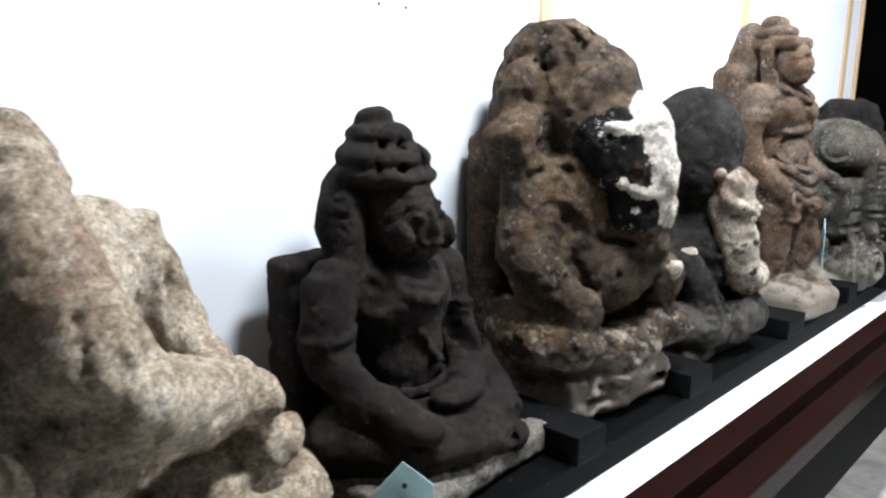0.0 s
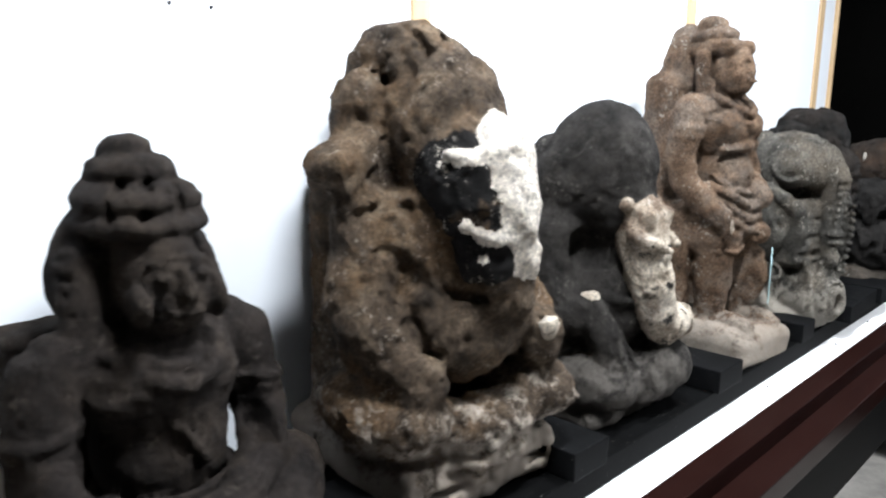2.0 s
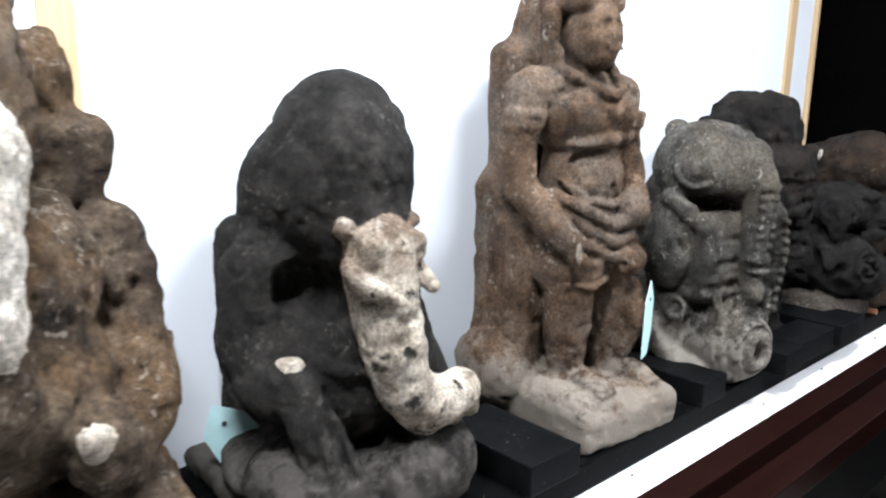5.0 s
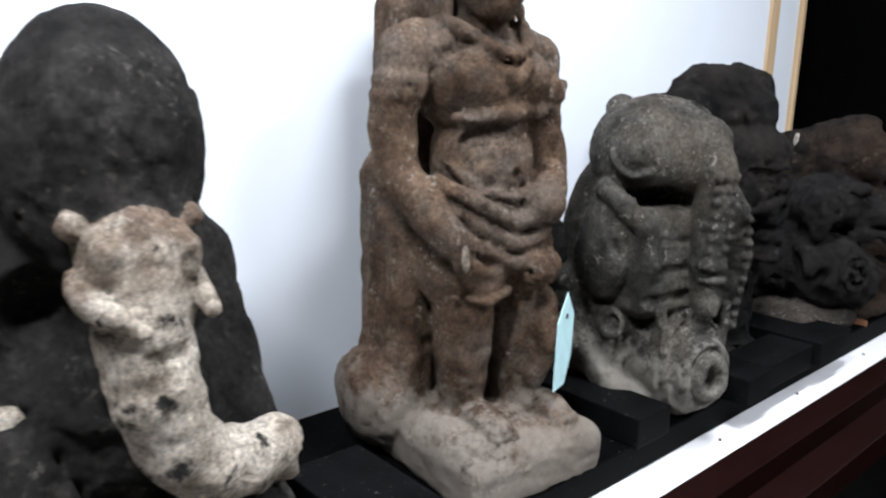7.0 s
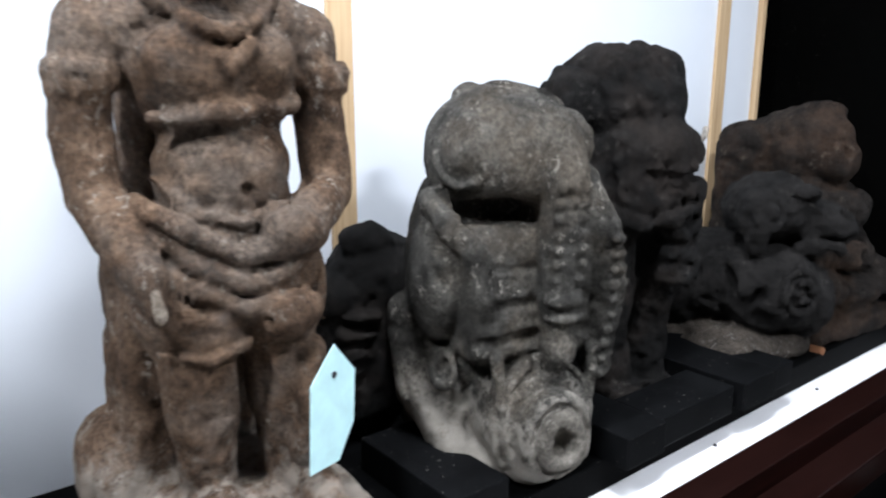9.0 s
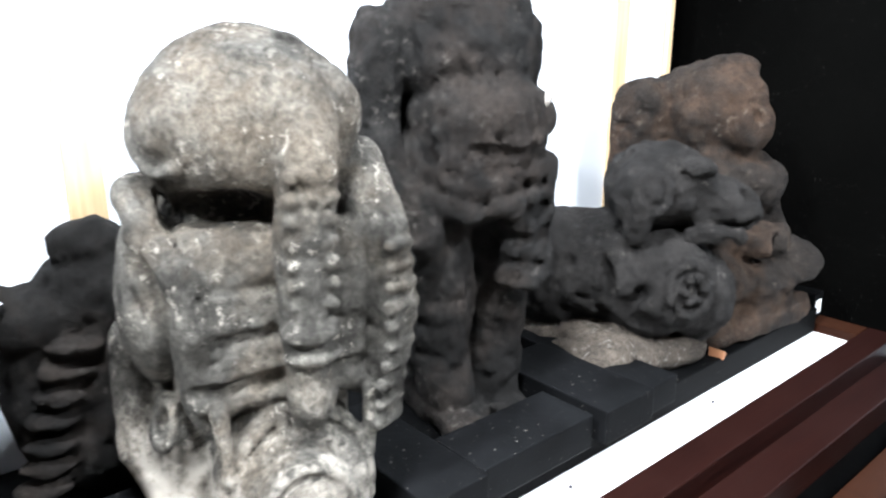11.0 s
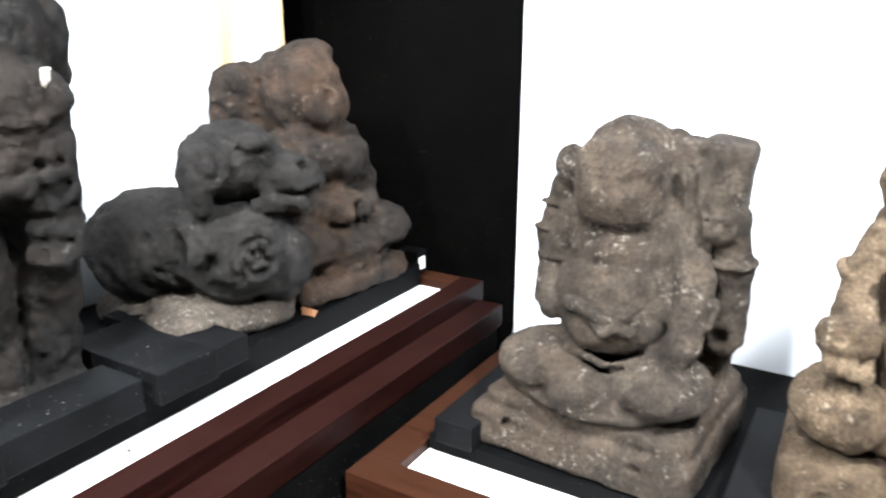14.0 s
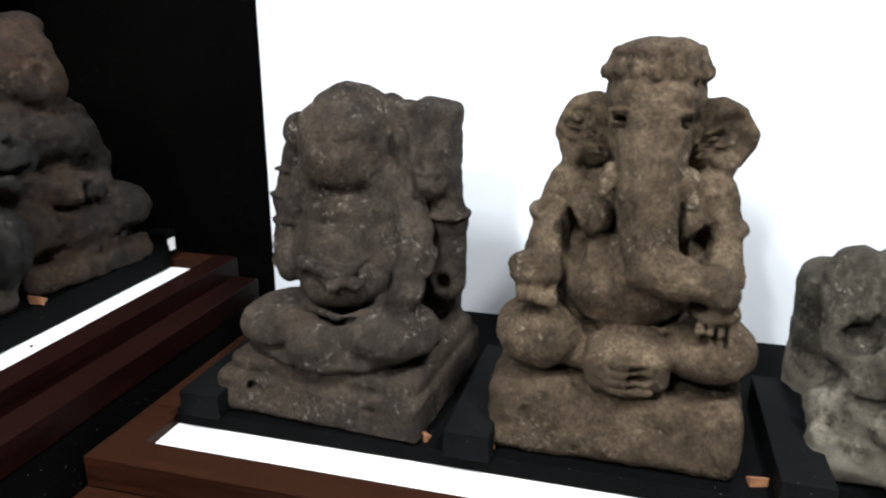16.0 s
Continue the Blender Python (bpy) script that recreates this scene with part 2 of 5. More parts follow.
for a, b in zip(EDGES, EDGES[1:]):
    box("wall_panel", WALL - 0.1, WALL - 0.004, a + 0.001, b - 0.001, 0.0, 2.7, WALL_WHITE, 0.001, wall_w)
for y in EDGES[1:-1]:
    box("batten", WALL - 0.004, WALL + 0.006, y - 0.025, y + 0.025, 0.0, 2.7, BATTEN, 0.001, wall_w, "pale pine batten")
box("edge_batten", WALL - 0.1, WALL + 0.012, 0.182, 0.2, 0.0, 2.7, BATTEN, 0.0015, wall_w, "pale pine edging strip")
tagged(box("wall_north_black", -1.3, 0.08, 0.39, 0.5, 0.0, 2.7, BLACK_BOARD), "matt black painted board wall", "wall", kind="structure")
tagged(box("wall_north", 0.08, 4.0, 0.38, 0.5, 0.0, 2.7, WALL_WHITE, 0.002), "white painted wall behind the second display stand", "wall", kind="structure")
# unseen walls added to close the room, darkened to weaken the fill
tagged(box("wall_east", 4.0, 4.1, -7.0, 0.6, 0.0, 2.7, LOW_BOUNCE_GREY), "plain dark grey wall", "wall", kind="structure")
tagged(box("wall_south", -1.3, 4.0, -7.1, -7.0, 0.0, 2.7, LOW_BOUNCE_GREY), "plain dark grey wall", "wall", kind="structure")
tagged(box("wall_west_return", -1.3, -1.2, -7.0, 0.6, 0.0, 2.7, BLACK_BOARD), "black wall behind the partition", "wall", kind="structure")


# ---- display stands ----
def stand(name, label):
    return empty(name, label, "display stand", "display stands")


Z1 = 0.6        # top of the long stand's rail
Y0, Y1 = -6.2, 0.234
s = stand("display_stand", "long dark mahogany display stand with white strip and black base")
box("rail", 0.0, 0.06, Y0, Y1, Z1 - 0.055, Z1, MAHOGANY_Y, 0.003, s, "dark mahogany rail")
box("end_rail", -0.545 + 0.004, -0.002, Y1 - 0.06, Y1, Z1 - 0.055, Z1 - 0.001, MAHOGANY_X, 0.003, s, "dark mahogany end rail")
box("step", 0.055, 0.125, Y0, Y1 - 0.02, Z1 - 0.1, Z1 - 0.045, MAHOGANY_Y, 0.003, s, "dark mahogany step")
box("strip", -0.2, -0.001, Y0, Y1 - 0.061, Z1 - 0.04, Z1 - 0.022, STRIP_WHITE, 0.001, s, "white painted strip")
box("base", -0.541, -0.088, Y0, Y1 - 0.064, Z1 - 0.02, Z1 + 0.036, BLACK_PAINT, 0.003, s, "black painted base board")
box("apron", 0.06, 0.118, Y0, Y1 - 0.03, 0.335, Z1 - 0.101, BLACK_PAINT, 0.002, s, "black apron board")
box("underside", -0.54, 0.059, Y0, Y1 - 0.03, 0.48, 0.53, BLACK_PAINT, 0, s)
for y in (-6.0, -4.4):
    box("leg", -0.5, -0.42, y, y + 0.08, 0.0, 0.48, BLACK_PAINT, 0.002, s)
Z2 = 0.45       # top of the second stand's rail
F = -0.43
X0, X1 = 0.135, 2.9
s = stand("display_stand", "second lower mahogany display stand with white strip and black base")
box("rail", X0, X1, F, F + 0.07, Z2 - 0.06, Z2, MAHOGANY_X, 0.003, s, "warm brown mahogany rail")
box("end_rail", X0, X0 + 0.07, F + 0.0703, 0.36, Z2 - 0.06, Z2 - 0.001, MAHOGANY_X, 0.003, s, "mahogany end rail")
box("step", X0 - 0.004, X1, F - 0.07, F + 0.01, Z2 - 0.115, Z2 - 0.062, MAHOGANY_X, 0.003, s, "dusty mahogany step")
box("strip", X0 + 0.071, X1, F + 0.071, F + 0.3, Z2 - 0.04, Z2 - 0.022, STRIP_WHITE, 0.001, s, "white painted strip")
box("base", X0 + 0.072, X1, F + 0.168, 0.37, Z2 - 0.02, Z2 + 0.012, BLACK_PAINT, 0.003, s, "black painted base board")
box("apron", X0, X1, F - 0.06, F - 0.01, 0.2, Z2 - 0.116, BLACK_PAINT, 0.002, s, "black apron board")
box("underside", X0, X1, F - 0.009, 0.37, 0.33, 0.38, BLACK_PAINT, 0, s)
for x in (1.9, 2.7):
    box("leg", x, x + 0.08, 0.2, 0.28, 0.0, 0.33, BLACK_PAINT, 0.002, s)
TOP1, TOP2 = Z1 + 0.036, Z2 + 0.012


# ---- carved stone: shapes melted together on a grid, then skinned ----
def rot3(r):
    return np.array(Euler([radians(a) for a in r]).to_matrix(), dtype=np.float32)


class Carving:
    def __init__(self, lo, hi, cell=0.008):
        self.lo, self.cell = np.array(lo, np.float32), cell
        n = np.ceil((np.array(hi) - self.lo) / cell).astype(int) + 1
        self.ax = [self.lo[i] + cell * np.arange(n[i], dtype=np.float32) for i in range(3)]
        self.d = np.full(n, 0.3, np.float32)
        self.zone = {}

    def _window(self, lo, hi):
        sl, co = [], []
        for i in range(3):
            a = max(0, int((lo[i] - self.lo[i]) / self.cell))
            b = min(len(self.ax[i]), int((hi[i] - self.lo[i]) / self.cell) + 2)
            sl.append(slice(a, max(a, b)))
            co.append(self.ax[i][sl[-1]])
        return tuple(sl), (co[0][:, None, None], co[1][None, :, None], co[2][None, None, :])

    def _put(self, lo, hi, fn, k, mat, cut):
        pad = k + 0.045
        sl, (x, y, z) = self._window(np.array(lo) - pad, np.array(hi) + pad)
        if 0 in self.d[sl].shape:
            return
        new_d, old = fn(x, y, z), self.d[sl]
        if cut:
            new_d = -new_d
            h = np.clip(0.5 + 0.5 * (new_d - old) / k, 0, 1)
            self.d[sl] = old * (1 - h) + new_d * h + k * h * (1 - h)
            if mat:
                self._mark(sl, np.clip(0.5 + (new_d - old + 0.006) / 0.016, 0, 1), mat)
        else:
            h = np.clip(0.5 + 0.5 * (old - new_d) / k, 0, 1)
            self._mark(sl, np.clip(0.5 + (old - new_d) / 0.016, 0, 1), mat)
            self.d[sl] = old * (1 - h) + new_d * h - k * h * (1 - h)

    def _mark(self, sl, w, mat):
        for z in self.zone.values():
            z[sl] = np.minimum(z[sl], 1 - w)
        if mat:
            z = self.zone.setdefault(mat, np.zeros(self.d.shape, np.float32))
            z[sl] = np.maximum(z[sl], w)

    def ell(self, c, r, rot=(0, 0, 0), k=0.02, mat=0, cut=False, sym=False):
        R, c, r = rot3(rot), np.array(c, np.float32), np.array(r, np.float32)

        def fn(x, y, z):
            p = (x - c[0], y - c[1], z - c[2])
            q = [R[0, i] * p[0] + R[1, i] * p[1] + R[2, i] * p[2] for i in range(3)]
            k0 = np.sqrt(sum((q[i] / r[i]) ** 2 for i in range(3))) + 1e-6
            k1 = np.sqrt(sum((q[i] / r[i] ** 2) ** 2 for i in range(3))) + 1e-6
            return k0 * (k0 - 1) / k1
        e = np.sqrt((R ** 2 @ (r ** 2)))
        self._put(c - e, c + e, fn, k, mat, cut)
        if sym:
            self.ell((c[0], -c[1], c[2]), r, (-rot[0], rot[1], -rot[2]), k, mat, cut)
        return self

    def cap(self, a, b, r1, r2=None, k=0.015, mat=0, cut=False, sym=False):
        r2 = r1 if r2 is None else r2
        a_, b_ = np.array(a, np.float32), np.array(b, np.float32)
        v = b_ - a_
        L = float(v @ v) + 1e-9

        def fn(x, y, z):
            p = (x - a_[0], y - a_[1], z - a_[2])
            t = np.clip((p[0] * v[0] + p[1] * v[1] + p[2] * v[2]) / L, 0, 1)
            return np.sqrt(sum((p[i] - t * v[i]) ** 2 for i in range(3))) - (r1 + t * (r2 - r1))
        R = max(r1, r2)
        self._put(np.minimum(a_, b_) - R, np.maximum(a_, b_) + R, fn, k, mat, cut)
        if sym:
            self.cap((a[0], -a[1], a[2]), (b[0], -b[1], b[2]), r1, r2, k, mat, cut)
        return self

    def path(self, pts, r1, r2=None, k=0.015, mat=0, cut=False, sym=False):
        r2 = r1 if r2 is None else r2
        n = len(pts) - 1
        for i in range(n):
            self.cap(pts[i], pts[i + 1], r1 + (r2 - r1) * i / n, r1 + (r2 - r1) * (i + 1) / n, k, mat, cut, sym)
        return self

    def block(self, c, h, rot=(0, 0, 0), rnd=0.02, k=0.015, mat=0, cut=False, sym=False):
        R, c, h = rot3(rot), np.array(c, np.float32), np.array(h, np.float32)

        def fn(x, y, z):
            p = (x - c[0], y - c[1], z - c[2])
            q = [np.abs(R[0, i] * p[0] + R[1, i] * p[1] + R[2, i] * p[2]) - (h[i] - rnd) for i in range(3)]
            out = np.sqrt(sum(np.maximum(v, 0) ** 2 for v in q))
            return out + np.minimum(np.maximum(np.maximum(q[0], q[1]), q[2]), 0) - rnd
        e = np.abs(R) @ h
        self._put(c - e, c + e, fn, k, mat, cut)
        if sym:
            self.block((c[0], -c[1], c[2]), h, (-rot[0], rot[1], -rot[2]), rnd, k, mat, cut)
        return self

    def ring(self, c, big, small, rot=(0, 0, 0), k=0.008, mat=0, cut=False, squash=1.0, sym=False):
        """A torus lying flat, turned by rot; squash narrows it along its own x."""
        R, c = rot3(rot), np.array(c, np.float32)

        def fn(x, y, z):
            p = (x - c[0], y - c[1], z - c[2])
            q = [R[0, i] * p[0] + R[1, i] * p[1] + R[2, i] * p[2] for i in range(3)]
            return np.sqrt((np.sqrt((q[0] / squash) ** 2 + q[1] ** 2) - big) ** 2 + q[2] ** 2) - small
        e = np.array([big + small] * 3)
        self._put(c - e, c + e, fn, k, mat, cut)
        if sym:
            self.ring((c[0], -c[1], c[2]), big, small, (-rot[0], rot[1], -rot[2]), k, mat, cut, squash)
        return self

    def drum(self, c, radius, half, rnd=0.008, k=0.003, mat=0, cut=False):
        """A round drum, its axis along x."""
        c = np.array(c, np.float32)

        def fn(x, y, z):
            q = [np.sqrt((y - c[1]) ** 2 + (z - c[2]) ** 2) - (radius - rnd) + 0 * x, np.abs(x - c[0]) - (half - rnd) + 0 * (y + z)]
            return np.sqrt(np.maximum(q[0], 0) ** 2 + np.maximum(q[1], 0) ** 2) + np.minimum(np.maximum(q[0], q[1]), 0) - rnd
        e = np.array([half, radius, radius])
        self._put(c - e, c + e, fn, k, mat, cut)
        return self

    def weather(self, seed, layers, pits=((0.026, 0.014), (0.014, 0.009))):
        """Erosion: value noise of the given (size, depth) pairs moves the surface in and out; pits only eat into it."""
        rng = np.random.RandomState(seed)
        for i, (size, depth) in enumerate(list(layers) + list(pits)):
            pit = i >= len(layers)
            n = [int((a[-1] - a[0]) / size) + 3 for a in self.ax]
            lat = rng.rand(*n).astype(np.float32) * 2 - 1
            for j in range(3):
                u = (self.ax[j] - self.ax[j][0]) / size
                a = u.astype(int)
                f = u - a
                f = (f * f * (3 - 2 * f)).astype(np.float32)
                shp = [1, 1, 1]
                shp[j] = -1
                lat = np.take(lat, a, axis=j) * (1 - f.reshape(shp)) + np.take(lat, a + 1, axis=j) * f.reshape(shp)
            self.d += depth * (np.maximum(lat - 0.28, 0) if pit else lat)
        return self

    def skin(self, name, mats, label, category, at, turn=0.0, size=(1, 1, 1), lean=(0, 0), group="stone sculptures"):
        d = self.d
        z = self.ax[2]
        d = np.maximum(d, -(z[None, None, :]) + 0 * d)
        d[0], d[-1], d[:, 0], d[:, -1], d[:, :, 0], d[:, :, -1] = 1, 1, 1, 1, 1, 1
        s = d < 0
        cnt = np.zeros([v - 1 for v in d.shape], np.float32)
        acc = [np.zeros_like(cnt) for _ in range(3)]
        corner = [slice(0, -1), slice(1, None)]
        for axis in range(3):
            o1, o2 = [i for i in range(3) if i != axis]
            for u in (0, 1):
                for w in (0, 1):
                    sa, sb = [None] * 3, [None] * 3
                    sa[axis], sb[axis] = corner[0], corner[1]
                    sa[o1] = sb[o1] = corner[u]
                    sa[o2] = sb[o2] = corner[w]
                    da, db = d[tuple(sa)], d[tuple(sb)]
                    x = (da < 0) != (db < 0)
                    t = np.where(x, da / np.where(x, da - db, 1), 0)
                    cnt += x
                    acc[axis] += t
                    acc[o1] += u * x
                    acc[o2] += w * x
        on = cnt > 0
        idx = np.full(cnt.shape, -1, np.int64)
        idx[on] = np.arange(on.sum())
        pos = np.stack([acc[i][on] / cnt[on] for i in range(3)], 1)
        cells = np.argwhere(on)
        verts = (self.lo + self.cell * (cells + pos)) * np.array(size)
        faces = []
        for axis in range(3):
            o1, o2 = (axis + 1) % 3, (axis + 2) % 3
            sa, sb = [slice(1, -1)] * 3, [slice(1, -1)] * 3
            sa[axis], sb[axis] = slice(0, -1), slice(1, None)
            A, B = s[tuple(sa)], s[tuple(sb)]
            e = np.argwhere(A != B)
            flip = A[tuple(e.T)]
            off = np.ones(3, int)
            off[axis] = 0
            e = e + off
            quad = []
            for u, w in ((1, 1), (0, 1), (0, 0), (1, 0)):
                c = e.copy()
                c[:, o1] -= u
                c[:, o2] -= w
                quad.append(idx[tuple(c.T)])
            q = np.stack(quad, 1)
            q[~flip] = q[~flip][:, ::-1]
            faces.append(q)
        faces = np.concatenate(faces)
        me = bpy.data.meshes.new(name)
        me.from_pydata(verts.tolist(), [], faces.tolist())
        for m in mats:
            me.materials.append(m)
        for k, z in self.zone.items():
            v = sum(z[tuple((cells + (i, j, l)).T)] for i in (0, 1) for j in (0, 1) for l in (0, 1)) / 8
            me.attributes.new("zone_%d" % k, "FLOAT", "POINT").data.foreach_set("value", v.astype(np.float32))
        me.polygons.foreach_set("use_smooth", np.ones(len(faces), bool))
        me.update()
        ob = new(name, me)
        ob.matrix_world = pose(*at, lean[0], lean[1], turn)
        return tagged(ob, label, category, group)

# ---- the sculptures on the long stand (front = +x) ----
ROUGH = [(0.08, 0.007), (0.036, 0.0055), (0.017, 0.0035)]
SOFT = [(0.07, 0.004), (0.03, 0.003), (0.014, 0.002)]
FINE_PITS = ((0.03, 0.004), (0.011, 0.005))


def pale_elephant_god():
    c = Carving((-0.26, -0.36, -0.01), (0.34, 0.36, 0.64), 0.006)
    c.block((0.0, 0.02, 0.05), (0.22, 0.29, 0.05), rnd=0.04)
    c.ell((0.14, 0.2, 0.11), (0.13, 0.13, 0.085), k=0.012).ell((0.14, -0.18, 0.11), (0.13, 0.13, 0.085), k=0.012).ell((0.2, 0.02, 0.1), (0.07, 0.14, 0.06), k=0.012)
    c.block((-0.12, 0.02, 0.2), (0.07, 0.23, 0.2), rnd=0.05, k=0.03)
    c.ell((0.06, -0.05, 0.24), (0.15, 0.16, 0.12), k=0.012).ell((0.0, -0.02, 0.37), (0.12, 0.15, 0.13), k=0.02)
    c.ell((-0.01, 0.0, 0.49), (0.08, 0.075, 0.09), k=0.03).ell((-0.02, 0.12, 0.38), (0.06, 0.07, 0.1), (22, 0, 0), k=0.02).ell((-0.02, -0.14, 0.4), (0.06, 0.08, 0.1), (-22, 0, 0), k=0.02)
    # broad trunk: straight down the chest, then swept across to the bowl in the hand
    c.path([(0.06, -0.02, 0.48), (0.13, -0.02, 0.42), (0.19, 0.0, 0.345), (0.21, 0.03, 0.3), (0.2, 0.09, 0.285), (0.19, 0.16, 0.275), (0.2, 0.2, 0.255)], 0.075, 0.032, k=0.008)
    c.path([(-0.02, 0.17, 0.4), (0.0, 0.21, 0.3), (0.11, 0.22, 0.22)], 0.05, 0.042, k=0.008).ell((0.18, 0.22, 0.2), (0.055, 0.05, 0.045), k=0.008)
    c.path([(-0.02, -0.19, 0.38), (0.06, -0.24, 0.26), (0.17, -0.19, 0.19)], 0.055, 0.045, k=0.008)
    c.ell((0.1, 0.15, 0.34), (0.03, 0.02, 0.04), cut=True, k=0.008).ell((0.17, 0.11, 0.225), (0.06, 0.07, 0.02), cut=True, k=0.006)
    c.path([(0.09, -0.1, 0.44), (0.16, -0.1, 0.34), (0.21, -0.05, 0.25), (0.19, 0.08, 0.225)], 0.014, cut=True, k=0.008)
    c.path([(0.2, -0.22, 0.16), (0.25, -0.06, 0.16), (0.24, 0.1, 0.16), (0.2, 0.26, 0.17)], 0.012, cut=True, k=0.008)
    c.path([(0.22, -0.24, 0.06), (0.25, 0.0, 0.055), (0.2, 0.28, 0.06)], 0.012, cut=True, k=0.008).ell((0.06, 0.07, 0.5), (0.016, 0.02, 0.012), cut=True)
    c.path([(0.2, -0.12, 0.22), (0.22, -0.02, 0.19), (0.2, 0.08, 0.19)], 0.008, cut=True, k=0.006)
    return c.weather(3, ROUGH).skin("elephant_god_statue", [STONE_PALE], "pale eroded stone seated elephant-headed statue", "statue", (-0.34, -3.662, TOP1), 4, (1.0, 0.93, 1.06))


def dark_seated_figure():
    c = Carving((-0.24, -0.28, -0.01), (0.3, 0.28, 0.68), 0.0055)
    c.block((0.02, 0, 0.025), (0.19, 0.21, 0.027), rnd=0.018, mat=1)
    # crossed legs with two clear bands
    c.ell((0.05, 0, 0.085), (0.17, 0.2, 0.06), k=0.01)
    c.path([(0.04, -0.18, 0.1), (0.15, -0.1, 0.09), (0.19, 0.1, 0.06)], 0.058, 0.032, k=0.006).path([(0.04, 0.19, 0.11), (0.15, 0.11, 0.105), (0.185, -0.04, 0.085)], 0.058, 0.034, k=0.005)
    c.ell((0.0, 0, 0.22), (0.08, 0.098, 0.14), k=0.012).ell((0.01, 0, 0.31), (0.082, 0.118, 0.08), k=0.02)
    c.cap((-0.015, -0.125, 0.355), (-0.015, 0.125, 0.355), 0.046, k=0.015)
    c.path([(-0.01, -0.15, 0.34), (0.01, -0.165, 0.23), (0.08, -0.155, 0.18), (0.14, -0.13, 0.145)], 0.046, 0.034, k=0.006).ell((0.165, -0.12, 0.138), (0.042, 0.034, 0.024), k=0.005)
    c.path([(-0.01, 0.15, 0.34), (0.01, 0.165, 0.22), (0.08, 0.12, 0.17), (0.13, 0.04, 0.15)], 0.046, 0.033, k=0.006).ell((0.14, 0.0, 0.152), (0.034, 0.052, 0.022), k=0.005)
    c.block((-0.12, -0.01, 0.19), (0.045, 0.155, 0.2), (0, 3, 0), rnd=0.02, k=0.008)
    # long hair falling on both shoulders, tall layered headdress
    c.ell((-0.055, 0, 0.455), (0.06, 0.115, 0.115), k=0.008).cap((-0.02, -0.085, 0.48), (0.0, -0.1, 0.385), 0.032, 0.026, k=0.006, sym=True)
    c.cap((0.01, 0, 0.36), (0.02, 0, 0.42), 0.04, k=0.01).ell((0.03, 0, 0.455), (0.07, 0.062, 0.08), k=0.006).ell((0.06, 0, 0.42), (0.04, 0.042, 0.04), k=0.012)
    c.ell((-0.005, 0, 0.535), (0.088, 0.09, 0.03), (0, 6, 0), k=0.004).ell((-0.01, 0, 0.565), (0.08, 0.085, 0.035), (0, 6, 0), k=0.004).ell((-0.02, 0, 0.6), (0.058, 0.06, 0.032), k=0.004).ell((-0.03, 0, 0.632), (0.036, 0.038, 0.026), k=0.005)
    for y in (-0.07, -0.03, 0.02, 0.06):
        c.path([(0.075 - abs(y) * 0.5, y, 0.535), (0.05 - abs(y) * 0.4, y * 0.8 + 0.015, 0.578), (0.0, y * 0.6 + 0.02, 0.61)], 0.003, cut=True, k=0.006)
    c.path([(0.055, -0.07, 0.554), (0.08, 0.0, 0.552), (0.055, 0.07, 0.554)], 0.003, cut=True, k=0.006)
    for i in range(6):
        z = 0.52 - 0.024 * i
        c.cap((-0.05, -0.118, z), (0.0, -0.11, z - 0.006), 0.0045, cut=True, k=0.004, sym=True)
    # face
    c.cap((0.096, 0, 0.475), (0.103, 0, 0.443), 0.006, 0.011, k=0.008).ell((0.1, 0.026, 0.468), (0.01, 0.017, 0.006), cut=True, k=0.006, sym=True).ell((0.092, 0.026, 0.466), (0.008, 0.014, 0.006), k=0.003, sym=True)
    c.cap((0.092, -0.012, 0.489), (0.076, -0.044, 0.484), 0.005, k=0.004, sym=True).cap((0.098, -0.019, 0.417), (0.098, 0.019, 0.417), 0.007, k=0.004).cap((0.105, -0.018, 0.426), (0.105, 0.018, 0.426), 0.003, cut=True, k=0.003).ell((0.07, 0.055, 0.43), (0.03, 0.014, 0.03), k=0.01, sym=True)
    # necklace, armbands, girdle
    c.path([(0.035, -0.085, 0.365), (0.083, -0.04, 0.325), (0.092, 0, 0.315), (0.083, 0.04, 0.325), (0.035, 0.085, 0.365)], 0.011, k=0.004).path([(0.03, -0.07, 0.375), (0.078, -0.03, 0.345), (0.084, 0, 0.34), (0.078, 0.03, 0.345), (0.03, 0.07, 0.375)], 0.008, k=0.004)
    c.ring((0.0, -0.158, 0.275), 0.045, 0.008, (12, 0, 0), k=0.004, sym=True).ring((0.0, -0.16, 0.255), 0.044, 0.006, (12, 0, 0), k=0.004, sym=True).ring((0.005, 0, 0.155), 0.1, 0.01, squash=0.85, k=0.004).ring((0.1, -0.147, 0.165), 0.036, 0.006, (0, 60, 0), k=0.004)
    c.path([(0.06, -0.08, 0.32), (0.082, -0.02, 0.26), (0.085, 0.02, 0.2)], 0.005, k=0.003).ell((0.086, 0, 0.2), (0.008, 0.007, 0.006), cut=True, k=0.004)
    for z, w in ((0.118, 0.16), (0.085, 0.19), (0.055, 0.17)):
        c.path([(0.16, -w, z), (0.225, -0.03, z - 0.014), (0.22, 0.06, z - 0.02), (0.15, w, z + 0.006)], 0.0055, cut=True, k=0.004)
    c.ell((0.07, 0.125, 0.235), (0.05, 0.022, 0.06), cut=True, sym=True, k=0.006)
    return c.weather(5, SOFT, pits=FINE_PITS).skin("seated_figure_statue", [STONE_BUDDHA], "dark brown stone cross-legged seated figure with headdress", "statue", (-0.34, -3.07, TOP1), 4, (1.0, 0.94, 0.945), (0, -2))


